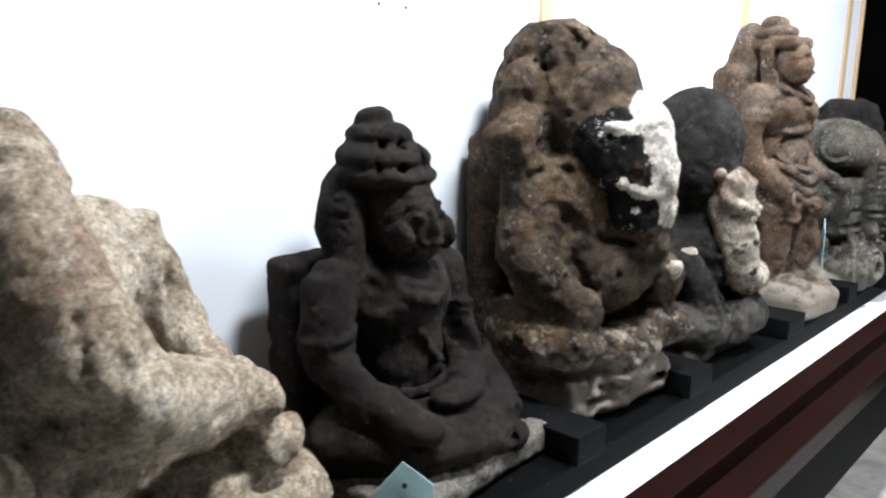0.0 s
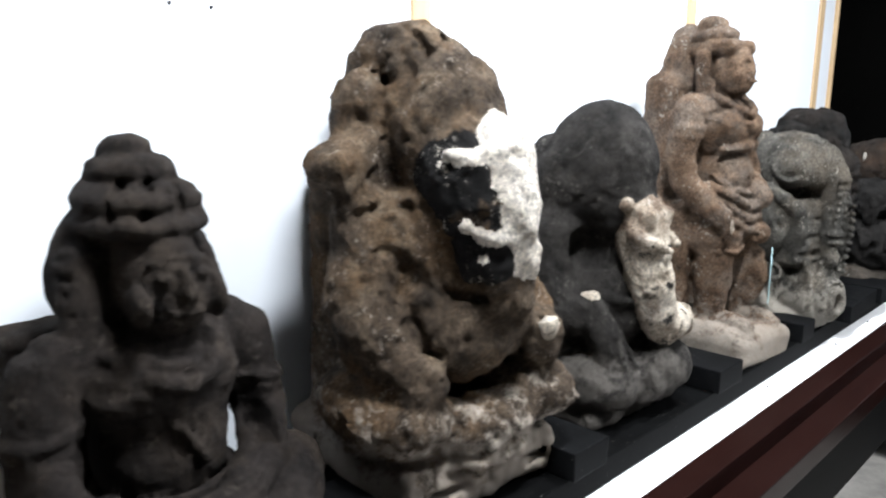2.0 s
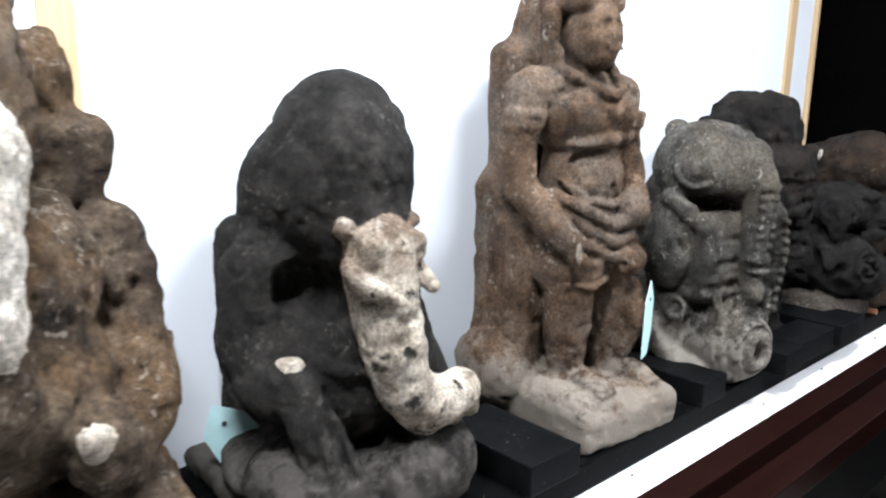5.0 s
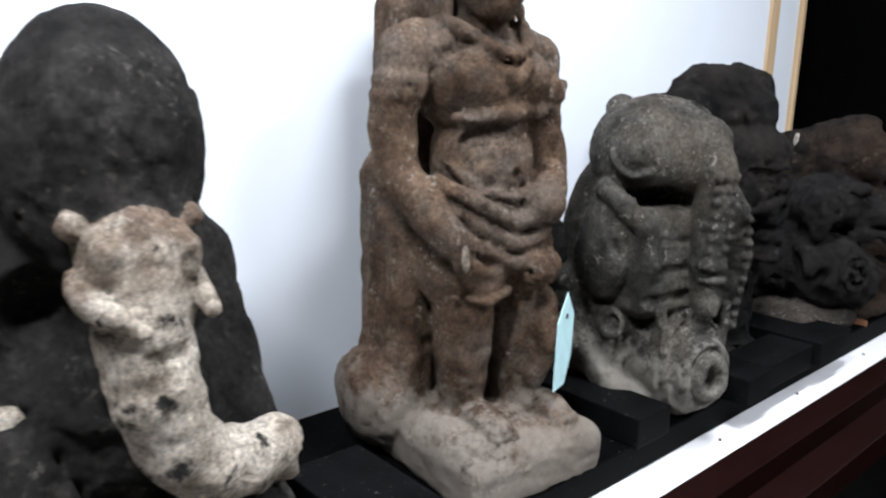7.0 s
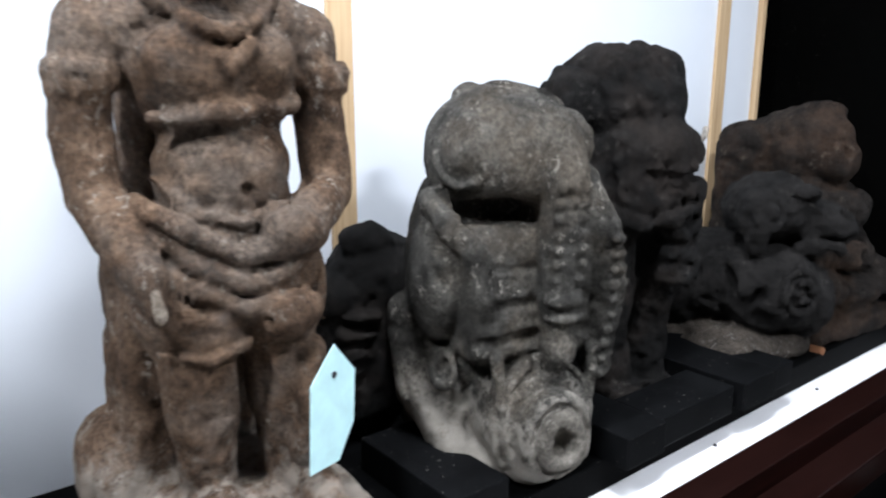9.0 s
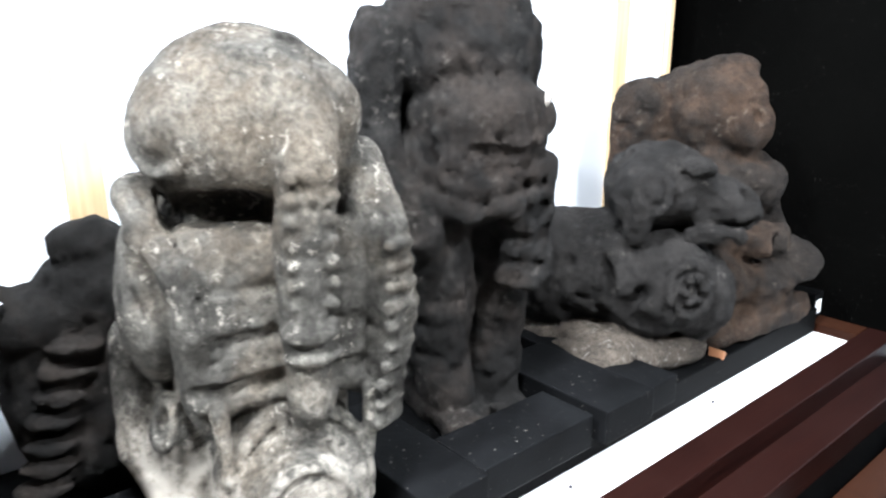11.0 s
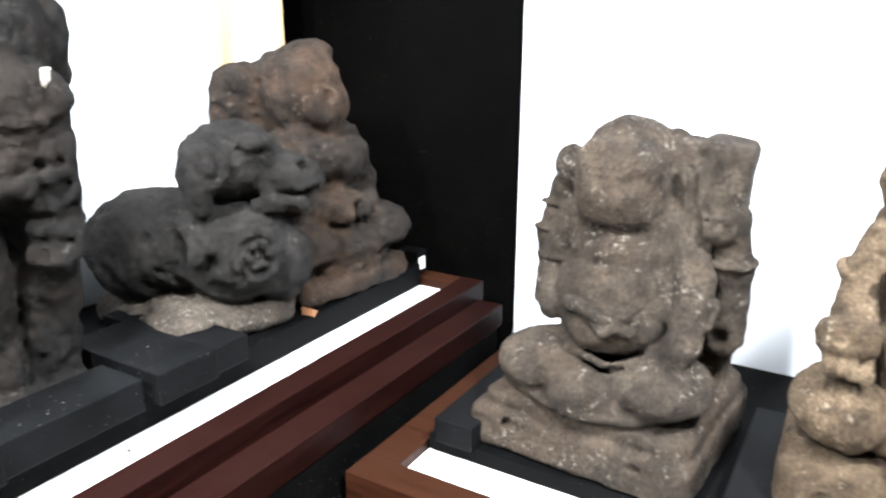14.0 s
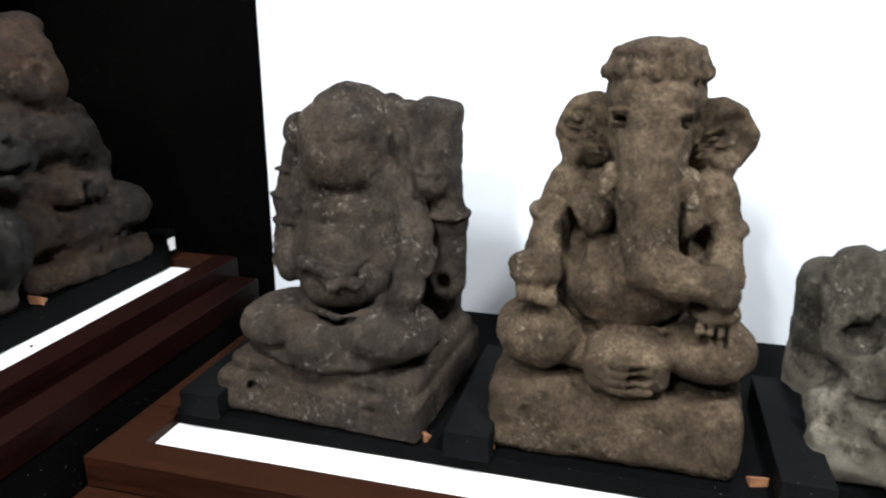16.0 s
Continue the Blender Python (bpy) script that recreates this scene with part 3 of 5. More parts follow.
def brown_elephant_god():
    c = Carving((-0.24, -0.32, -0.01), (0.32, 0.32, 0.85), 0.006)
    c.block((0.0, 0, 0.045), (0.2, 0.2, 0.045), rnd=0.035).ell((0.03, 0, 0.09), (0.2, 0.215, 0.04), k=0.006)
    c.ell((0.07, -0.15, 0.165), (0.16, 0.115, 0.07), (0, 0, -12), k=0.006).ell((0.09, 0.14, 0.16), (0.15, 0.11, 0.07), (0, 0, 12), k=0.006).ell((0.18, 0.0, 0.14), (0.06, 0.13, 0.05), k=0.012)
    c.block((-0.12, 0.01, 0.28), (0.06, 0.17, 0.29), rnd=0.05).ell((-0.1, 0.0, 0.6), (0.07, 0.13, 0.19), k=0.02)
    c.ell((0.06, 0, 0.31), (0.165, 0.18, 0.125), k=0.01).ell((0.04, 0, 0.43), (0.145, 0.18, 0.12), k=0.012)
    c.path([(0.03, -0.16, 0.45), (0.05, -0.19, 0.34), (0.1, -0.195, 0.28), (0.16, -0.155, 0.228)], 0.066, 0.05, k=0.016).ell((0.165, -0.15, 0.22), (0.05, 0.046, 0.04), k=0.006)
    c.path([(0.0, 0.185, 0.45), (0.03, 0.21, 0.34), (0.1, 0.2, 0.28), (0.16, 0.15, 0.24)], 0.058, 0.045, k=0.006).ell((0.185, 0.13, 0.27), (0.045, 0.045, 0.05), k=0.006).ell((0.222, 0.115, 0.29), (0.012, 0.018, 0.022), mat=3, k=0.003)
    # heavy head, ears folded back, tall swept hair
    c.ell((0.05, 0, 0.62), (0.125, 0.115, 0.135), k=0.012).ell((0.11, 0, 0.58), (0.07, 0.085, 0.085), k=0.01)
    c.ell((-0.04, 0, 0.735), (0.1, 0.115, 0.065), k=0.01).ell((0.01, 0.0, 0.72), (0.09, 0.1, 0.06), k=0.008)
    c.block((0.0, -0.16, 0.555), (0.05, 0.085, 0.06), (22, 0, 14), rnd=0.03, k=0.02).block((-0.02, 0.155, 0.56), (0.035, 0.055, 0.06), (-18, 0, -12), rnd=0.03, k=0.01).ell((-0.03, -0.1, 0.62), (0.06, 0.07, 0.1), (25, 0, 0), k=0.02, sym=True)
    c.path([(0.09, -0.2, 0.48), (0.06, -0.235, 0.49)], 0.014, cut=True, k=0.006).path([(0.1, -0.12, 0.5), (0.07, -0.2, 0.49)], 0.013, cut=True, k=0.006)
    c.path([(0.06, -0.115, 0.7), (0.075, -0.125, 0.62), (0.09, -0.12, 0.54)], 0.013, cut=True, k=0.006, sym=True)
    for i in range(5):
        y = -0.08 + 0.04 * i
        c.path([(0.1 - abs(y) * 0.4, y, 0.7), (0.05 - abs(y) * 0.3, y * 1.1, 0.77), (-0.03, y * 1.1, 0.797)], 0.006, cut=True, k=0.006)
    # broken trunk: black tar bed with white plaster over the front of it
    c.path([(0.13, -0.01, 0.57), (0.17, -0.01, 0.5), (0.19, 0.0, 0.42), (0.2, 0.01, 0.35)], 0.092, 0.055, k=0.008)
    c.path([(0.145, -0.024, 0.555), (0.178, -0.022, 0.49), (0.195, -0.014, 0.43)], 0.086, 0.064, k=0.004, mat=1)
    c.path([(0.168, 0.004, 0.568), (0.202, 0.002, 0.49), (0.216, 0.012, 0.43)], 0.08, 0.054, k=0.004, mat=2)
    c.path([(0.17, -0.105, 0.585), (0.2, -0.07, 0.578), (0.215, -0.02, 0.592)], 0.012, 0.018, k=0.004, mat=2).path([(0.21, -0.092, 0.478), (0.235, -0.06, 0.462), (0.245, -0.01, 0.452)], 0.011, 0.013, k=0.004, mat=2).path([(0.226, -0.06, 0.43), (0.24, -0.03, 0.42)], 0.009, k=0.004, mat=2)
    # girdle folds of the belly, crease under it, leg folds
    c.path([(0.13, -0.15, 0.385), (0.205, -0.04, 0.36), (0.205, 0.06, 0.36), (0.14, 0.15, 0.385)], 0.01, cut=True, k=0.006).path([(0.12, -0.15, 0.26), (0.2, -0.05, 0.225), (0.2, 0.05, 0.225), (0.14, 0.14, 0.255)], 0.013, cut=True, k=0.006)
    c.path([(0.12, -0.155, 0.4), (0.15, -0.15, 0.32), (0.17, -0.12, 0.27)], 0.013, cut=True, k=0.006).path([(0.2, -0.17, 0.105), (0.245, 0, 0.1), (0.2, 0.17, 0.105)], 0.009, cut=True, k=0.006).path([(0.17, -0.05, 0.2), (0.24, -0.01, 0.16), (0.24, 0.02, 0.12)], 0.01, cut=True, k=0.006).path([(0.17, -0.2, 0.045), (0.22, 0, 0.04), (0.17, 0.2, 0.045)], 0.008, cut=True, k=0.006)
    return c.weather(7, [(0.09, 0.006), (0.04, 0.006), (0.018, 0.0042)], pits=((0.022, 0.013), (0.012, 0.01))).skin("elephant_god_statue", [STONE_BROWN], "brown pitted stone elephant-headed statue with white plaster trunk repair", "statue", (-0.34, -2.578, TOP1), -6, (1.0, 0.88, 1.0))


def grey_elephant_god():
    c = Carving((-0.22, -0.28, -0.01), (0.34, 0.32, 0.72), 0.006)
    c.block((0.0, 0, 0.02), (0.19, 0.19, 0.022), rnd=0.016).ell((0.04, 0, 0.07), (0.19, 0.2, 0.055), k=0.006)
    c.ell((0.13, -0.12, 0.085), (0.11, 0.09, 0.065), k=0.006).ell((0.17, 0.1, 0.095), (0.085, 0.085, 0.072), k=0.006).ell((0.19, 0.0, 0.075), (0.055, 0.07, 0.05), k=0.006).ell((0.205, 0.04, 0.1), (0.045, 0.05, 0.05), k=0.005)
    c.ell((0.03, 0, 0.23), (0.15, 0.155, 0.13), k=0.008).ell((0.02, 0, 0.36), (0.11, 0.15, 0.1), k=0.012).block((-0.11, 0, 0.22), (0.05, 0.135, 0.23), rnd=0.045).ell((-0.06, 0, 0.47), (0.08, 0.11, 0.13), k=0.015)
    # smooth egg-shaped head with thin ears laid against it
    c.ell((0.06, 0, 0.52), (0.13, 0.122, 0.155), (0, 10, 0), k=0.006).ell((0.12, 0, 0.46), (0.07, 0.085, 0.08), k=0.012)
    c.ell((0.0, -0.095, 0.46), (0.055, 0.05, 0.11), (4, 0, 0), k=0.025, sym=True).path([(0.02, -0.135, 0.42), (0.03, -0.145, 0.48), (0.03, -0.13, 0.53)], 0.006, cut=True, k=0.008, sym=True)
    c.path([(0.02, -0.135, 0.38), (0.04, -0.155, 0.28), (0.09, -0.15, 0.23), (0.13, -0.14, 0.235)], 0.056, 0.042, k=0.02).path([(0.02, 0.13, 0.38), (0.04, 0.15, 0.26), (0.1, 0.15, 0.18), (0.15, 0.14, 0.16)], 0.054, 0.044, k=0.02)
    # raised stump of a broken hand
    c.path([(0.135, -0.145, 0.25), (0.165, -0.125, 0.19), (0.19, -0.1, 0.115)], 0.034, 0.046, k=0.005).ell((0.14, -0.145, 0.276), (0.02, 0.022, 0.012), mat=1, k=0.003)
    c.path([(0.2, -0.11, 0.2), (0.225, -0.1, 0.13)], 0.01, cut=True, k=0.006)
    # plaster trunk: collar at the brow, tusks, curl to the statue's left
    c.path([(0.165, 0, 0.425), (0.185, -0.002, 0.36), (0.2, 0.0, 0.29), (0.205, 0.02, 0.235), (0.205, 0.06, 0.195), (0.205, 0.11, 0.19), (0.2, 0.15, 0.195)], 0.06, 0.034, k=0.004, mat=1)
    c.ell((0.2, 0.155, 0.185), (0.036, 0.03, 0.036), k=0.004, mat=1).ell((0.225, 0.178, 0.178), (0.02, 0.014, 0.02), cut=True, k=0.004)
    c.block((0.172, 0, 0.437), (0.05, 0.062, 0.026), (0, 14, 0), rnd=0.018, k=0.004, mat=1)
    for y, z in ((-0.066, 0.468), (-0.034, 0.472), (0.03, 0.468), (0.066, 0.47)):
        c.ell((0.17, y, z - 0.006), (0.012, 0.016, 0.012), mat=1, k=0.006)
    c.path([(0.19, -0.07, 0.408), (0.225, -0.052, 0.385), (0.25, -0.022, 0.372)], 0.017, 0.009, k=0.003, mat=1).path([(0.19, 0.06, 0.402), (0.22, 0.062, 0.375)], 0.016, 0.012, k=0.003, mat=1)
    c.path([(0.2, -0.072, 0.432), (0.232, -0.052, 0.412)], 0.006, cut=True, k=0.003).path([(0.222, -0.03, 0.35), (0.242, 0.0, 0.34), (0.225, 0.04, 0.345)], 0.004, cut=True, k=0.004)
    # cord across the belly, folds of the lap
    c.path([(0.11, -0.13, 0.285), (0.165, -0.06, 0.255), (0.185, 0.0, 0.255)], 0.012, k=0.003).path([(0.1, -0.15, 0.19), (0.17, -0.07, 0.165), (0.2, 0.04, 0.15)], 0.013, cut=True, k=0.006)
    c.path([(0.17, -0.16, 0.042), (0.235, -0.06, 0.035), (0.25, 0.08, 0.035), (0.19, 0.18, 0.042)], 0.008, cut=True, k=0.005).path([(0.225, -0.035, 0.05), (0.235, -0.03, 0.12)], 0.01, cut=True, k=0.005).ell((0.1, -0.09, 0.36), (0.06, 0.045, 0.05), cut=True, k=0.012)
    return c.weather(11, [(0.08, 0.003), (0.03, 0.003), (0.014, 0.0024)], pits=((0.02, 0.006), (0.011, 0.007))).skin("elephant_god_statue", [STONE_GREY], "dark grey stone elephant-headed statue with cream plaster trunk", "statue", (-0.345, -2.087, TOP1), -2, (1.0, 0.88, 1.0))


def standing_guardian():
    c = Carving((-0.24, -0.28, -0.01), (0.28, 0.26, 0.93), 0.0055)
    c.block((0.02, 0, 0.04), (0.18, 0.175, 0.042), (0, 2, 3), rnd=0.025).block((0.06, -0.01, 0.065), (0.13, 0.15, 0.035), (0, 4, 0), rnd=0.03, k=0.01).ell((-0.07, -0.17, 0.09), (0.1, 0.07, 0.085), k=0.008)
    # back slab, wide at the foot and drawn in behind the headdress
    c.block((-0.13, 0.01, 0.24), (0.06, 0.15, 0.24), rnd=0.03).block((-0.12, 0.01, 0.57), (0.06, 0.125, 0.18), rnd=0.035, k=0.03).ell((-0.11, 0.02, 0.76), (0.06, 0.095, 0.13), k=0.03)
    c.block((-0.05, -0.125, 0.24), (0.06, 0.042, 0.17), (-3, 0, 10), rnd=0.02, k=0.006).cap((0.0, -0.135, 0.08), (-0.005, -0.13, 0.39), 0.016, 0.014, k=0.003).cap((-0.03, -0.165, 0.08), (-0.03, -0.155, 0.38), 0.013, k=0.003)
    # legs and the skirt wound round them
    c.path([(0.05, -0.055, 0.11), (0.055, -0.06, 0.2), (0.05, -0.062, 0.29)], 0.042, 0.058, k=0.005).path([(0.05, 0.065, 0.11), (0.05, 0.068, 0.2), (0.05, 0.066, 0.29)], 0.04, 0.058, k=0.005)
    c.ell((0.11, -0.055, 0.098), (0.07, 0.036, 0.026), k=0.004).ell((0.11, 0.085, 0.098), (0.068, 0.036, 0.026), (0, 0, 12), k=0.004)
    for y, t in ((-0.055, 0), (0.093, 12)):
        for i in range(4):
            c.cap((0.155, y - 0.024 + 0.014 * i, 0.1), (0.172, y - 0.024 + 0.015 * i, 0.094), 0.008, k=0.002)
    c.ell((0.04, -0.055, 0.34), (0.085, 0.09, 0.085), k=0.01).ell((0.04, 0.065, 0.345), (0.085, 0.085, 0.085), k=0.01)
    c.path([(0.095, -0.125, 0.3), (0.118, -0.055, 0.287), (0.105, 0.0, 0.3)], 0.007, k=0.005).path([(0.1, 0.02, 0.31), (0.118, 0.07, 0.292), (0.095, 0.125, 0.31)], 0.007, k=0.005)
    c.cap((0.12, 0.0, 0.1), (0.13, 0.002, 0.33), 0.013, 0.012, cut=True, k=0.004).ell((0.12, 0.012, 0.14), (0.05, 0.022, 0.04), cut=True, k=0.006)
    c.path([(0.1, 0.095, 0.27), (0.12, 0.09, 0.21), (0.1, 0.075, 0.15)], 0.03, 0.022, k=0.006).ell((0.115, 0.06, 0.335), (0.04, 0.05, 0.035), k=0.004)
    # torso
    c.ell((0.02, 0, 0.4), (0.095, 0.13, 0.075), k=0.012).ell((0.02, 0.005, 0.49), (0.085, 0.1, 0.085), k=0.012).ell((0.015, 0, 0.6), (0.085, 0.125, 0.085), k=0.012).ell((0.06, -0.055, 0.615), (0.045, 0.05, 0.045), k=0.012, sym=True)
    c.cap((-0.01, -0.125, 0.65), (-0.01, 0.125, 0.65), 0.05, k=0.015)
    c.path([(0.0, -0.16, 0.645), (-0.005, -0.175, 0.54), (0.01, -0.172, 0.47), (0.06, -0.145, 0.42), (0.1, -0.13, 0.385)], 0.046, 0.03, k=0.005).path([(0.105, -0.13, 0.385), (0.118, -0.122, 0.35)], 0.024, 0.014, k=0.004).cap((0.128, -0.125, 0.375), (0.13, -0.12, 0.352), 0.008, k=0.003, mat=1)
    c.path([(0.0, 0.155, 0.645), (0.0, 0.172, 0.54), (0.03, 0.165, 0.46), (0.1, 0.095, 0.425)], 0.045, 0.034, k=0.005).ell((0.115, 0.07, 0.425), (0.032, 0.045, 0.034), k=0.004)
    c.ell((0.03, -0.122, 0.535), (0.085, 0.018, 0.075), (4, 0, 0), cut=True, k=0.005).ell((0.02, 0.122, 0.53), (0.12, 0.016, 0.065), (-4, 0, 0), cut=True, k=0.005)
    # chest band, sashes slung low over the hips, knot
    c.path([(0.07, -0.1, 0.555), (0.1, 0, 0.562), (0.07, 0.1, 0.57)], 0.011, k=0.004).path([(0.075, -0.1, 0.543), (0.11, 0, 0.548), (0.075, 0.1, 0.556)], 0.004, cut=True, k=0.003)
    for i, (dz, r) in enumerate(((0.0, 0.014), (0.032, 0.012), (0.06, 0.011))):
        c.path([(0.06, -0.13, 0.462 - dz * 0.7), (0.1, -0.07, 0.432 - dz), (0.122, -0.005, 0.405 - dz), (0.118, 0.06, 0.412 - dz), (0.08, 0.12, 0.44 - dz)], r, k=0.003)
        c.path([(0.066, -0.13, 0.445 - dz * 0.7), (0.112, -0.07, 0.415 - dz), (0.135, -0.005, 0.388 - dz), (0.13, 0.06, 0.395 - dz), (0.09, 0.12, 0.425 - dz)], 0.0055, cut=True, k=0.003)
    c.ell((0.105, 0.01, 0.475), (0.014, 0.008, 0.006), cut=True, k=0.005).path([(0.05, -0.1, 0.49), (0.09, -0.06, 0.45), (0.11, 0.0, 0.44), (0.09, 0.08, 0.46)], 0.007, k=0.003)
    c.ring((0.0, -0.17, 0.59), 0.039, 0.011, (6, 0, 0), k=0.004, sym=True)
    for i in range(7):
        a = radians(-90 + 30 * i)
        c.ell((0.0 + 0.044 * math.cos(a), -0.17 + 0.042 * math.sin(a), 0.605), (0.011, 0.01, 0.014), k=0.004, sym=True)
    c.path([(0.03, -0.09, 0.69), (0.09, -0.04, 0.655), (0.1, 0, 0.645), (0.09, 0.04, 0.655), (0.03, 0.09, 0.69)], 0.012, k=0.004).path([(0.07, -0.02, 0.63), (0.11, 0.0, 0.61), (0.1, 0.03, 0.63)], 0.012, k=0.004)
    # head with stacked hair and big ear rings
    c.cap((0.01, 0, 0.66), (0.02, 0, 0.73), 0.042, k=0.01).ell((0.035, 0, 0.755), (0.066, 0.058, 0.07), k=0.006).ell((0.06, 0, 0.725), (0.04, 0.04, 0.035), k=0.01)
    c.block((0.0, 0, 0.815), (0.068, 0.072, 0.018), rnd=0.016, k=0.004).ell((-0.02, 0, 0.845), (0.062, 0.064, 0.028), k=0.004).ell((-0.03, 0, 0.88), (0.042, 0.044, 0.025), k=0.004)
    c.cap((-0.015, -0.072, 0.79), (-0.005, -0.08, 0.7), 0.022, 0.018, k=0.005, sym=True).ring((0.005, -0.085, 0.71), 0.02, 0.008, (80, 0, 0), k=0.003, sym=True).path([(0.0, -0.09, 0.68), (0.03, -0.1, 0.66)], 0.02, k=0.005, sym=True)
    c.cap((0.092, 0, 0.775), (0.096, 0, 0.752), 0.006, 0.01, k=0.008).ell((0.095, 0.026, 0.772), (0.012, 0.017, 0.007), cut=True, k=0.004, sym=True).ell((0.091, 0.026, 0.77), (0.008, 0.013, 0.006), k=0.002, sym=True).cap((0.098, -0.024, 0.729), (0.098, 0.024, 0.729), 0.008, k=0.004).cap((0.107, -0.02, 0.737), (0.107, 0.02, 0.737), 0.003, cut=True, k=0.003).cap((0.088, -0.01, 0.79), (0.072, -0.038, 0.788), 0.005, k=0.003, sym=True)
    return c.weather(13, SOFT, pits=FINE_PITS).skin("guardian_statue", [STONE_RUST], "rust-brown stone standing guardian statue before a tall back slab", "statue", (-0.285, -1.53, TOP1), -8, (1.0, 0.8, 1.0))


def sea_monster():
    c = Carving((-0.22, -0.24, -0.01), (0.3, 0.24, 0.6), 0.005)
    c.ell((-0.05, 0, 0.25), (0.12, 0.15, 0.25), k=0.01).block((-0.03, -0.02, 0.1), (0.11, 0.13, 0.1), rnd=0.04, k=0.02)
    c.ell((0.02, 0, 0.47), (0.13, 0.135, 0.105), k=0.008).ell((-0.07, -0.02, 0.545), (0.03, 0.035, 0.03), k=0.008)
    # eye boss on each cheek and the hollow of the mouth under the brow
    c.ell((0.06, -0.08, 0.485), (0.055, 0.055, 0.058), k=0.004).ring((0.078, -0.1, 0.485), 0.05, 0.008, (0, 72, -48), k=0.003).ell((0.085, 0.075, 0.49), (0.05, 0.05, 0.05), k=0.008)
    c.path([(0.0, -0.125, 0.535), (0.06, -0.105, 0.555), (0.11, -0.05, 0.548)], 0.006, cut=True, k=0.004)
    c.ell((0.125, -0.06, 0.395), (0.09, 0.08, 0.028), cut=True, k=0.005).ell((0.13, 0.085, 0.405), (0.07, 0.03, 0.025), cut=True, k=0.005)
    # grooved palate panels beside the trunk
    c.block((0.06, 0.0, 0.28), (0.075, 0.12, 0.1), (0, -4, 0), rnd=0.03, k=0.006)
    for i, z in enumerate((0.365, 0.325, 0.318, 0.275, 0.268, 0.225, 0.218)):
        c.cap((0.137, -0.1, z), (0.137, 0.12, z + 0.004), 0.009 if i in (0, 1, 3, 5) else 0.005, cut=True, k=0.002)
    # beaded trunk hanging down the middle
    c.path([(0.11, 0.045, 0.5), (0.145, 0.04, 0.45), (0.15, 0.03, 0.38), (0.15, 0.025, 0.28), (0.155, 0.025, 0.2)], 0.04, 0.026, k=0.005)
    for i in range(8):
        z = 0.44 - 0.021 * i
        for dy in (-0.022, 0.0, 0.022):
            c.ell((0.179 - 0.001 * i, 0.032 + dy, z), (0.007, 0.0105, 0.009), k=0.002)
    for z in (0.262, 0.285):
        c.ell((0.168, 0.028, z), (0.024, 0.038, 0.011), k=0.002)
    c.ell((0.165, 0.026, 0.215), (0.022, 0.03, 0.03), k=0.003)
    # ribbed crest on one side, curling fin and smooth cheek on the other
    c.path([(0.06, 0.125, 0.42), (0.11, 0.14, 0.36), (0.12, 0.145, 0.27), (0.12, 0.13, 0.17)], 0.04, 0.026, k=0.005)
    for i in range(10):
        z = 0.355 - 0.0215 * i
        y = 0.147 - 0.0045 * max(0, i - 4)
        c.cap((0.132, y + 0.022, z), (0.165, y - 0.02, z + 0.005), 0.0078, k=0.0015)
    c.path([(0.045, -0.14, 0.41), (0.09, -0.135, 0.385), (0.125, -0.105, 0.345), (0.13, -0.1, 0.29), (0.12, -0.1, 0.25)], 0.024, 0.016, k=0.006).path([(0.06, -0.135, 0.425), (0.115, -0.11, 0.375), (0.15, -0.08, 0.3)], 0.006, cut=True, k=0.003)
    c.ell((0.035, -0.13, 0.3), (0.07, 0.045, 0.095), k=0.005).path([(-0.01, -0.165, 0.37), (0.06, -0.18, 0.36), (0.1, -0.15, 0.3)], 0.007, cut=True, k=0.003)
    # fangs and dark arches over the boss
    for y, r in ((-0.045, 0.03), (0.075, 0.026), (-0.105, 0.018)):
        c.ell((0.15, y, 0.165), (0.05, r, 0.038), cut=True, k=0.004)
    c.path([(0.15, -0.08, 0.21), (0.16, -0.075, 0.14)], 0.012, 0.008, k=0.003).path([(0.152, -0.01, 0.2), (0.16, -0.008, 0.14)], 0.01, 0.008, k=0.003).path([(0.145, 0.105, 0.2), (0.15, 0.1, 0.13)], 0.011, 0.008, k=0.003)
    c.path([(-0.04, -0.15, 0.22), (0.01, -0.16, 0.12), (0.07, -0.12, 0.05), (0.12, -0.08, 0.03)], 0.04, 0.026, k=0.006).ring((0.075, -0.135, 0.17), 0.022, 0.009, (60, 40, 0), k=0.003).path([(0.03, -0.165, 0.1), (0.1, -0.11, 0.035)], 0.006, cut=True, k=0.003)
    # round boss with stepped rings and a broken socket
    c.drum((0.08, 0.01, 0.098), 0.1, 0.07, 0.014, k=0.008).drum((0.14, 0.01, 0.096), 0.086, 0.03, 0.01).drum((0.165, 0.01, 0.094), 0.066, 0.03, 0.009).drum((0.185, 0.01, 0.092), 0.045, 0.03, 0.009, mat=1)
    c.ring((0.15, 0.01, 0.098), 0.092, 0.007, (0, 90, 0), k=0.002).ring((0.195, 0.01, 0.094), 0.056, 0.006, (0, 90, 0), k=0.002)
    c.ell((0.22, 0.012, 0.09), (0.035, 0.022, 0.024), (20, 0, 0), cut=True, k=0.003, mat=1)
    c.ring((0.08, -0.045, 0.55), 0.026, 0.006, (0, 35, -20), k=0.002).ring((0.09, 0.04, 0.55), 0.024, 0.006, (0, 35, 20), k=0.002)
    return c.weather(17, [(0.06, 0.003), (0.025, 0.0018), (0.011, 0.0013)], pits=((0.022, 0.004), (0.011, 0.005))).skin("sea_monster_carving", [STONE_MAKARA], "grey-green carved stone sea monster head with round boss", "statue", (-0.245, -1.098, TOP1), -16, (1.0, 0.88, 1.035))


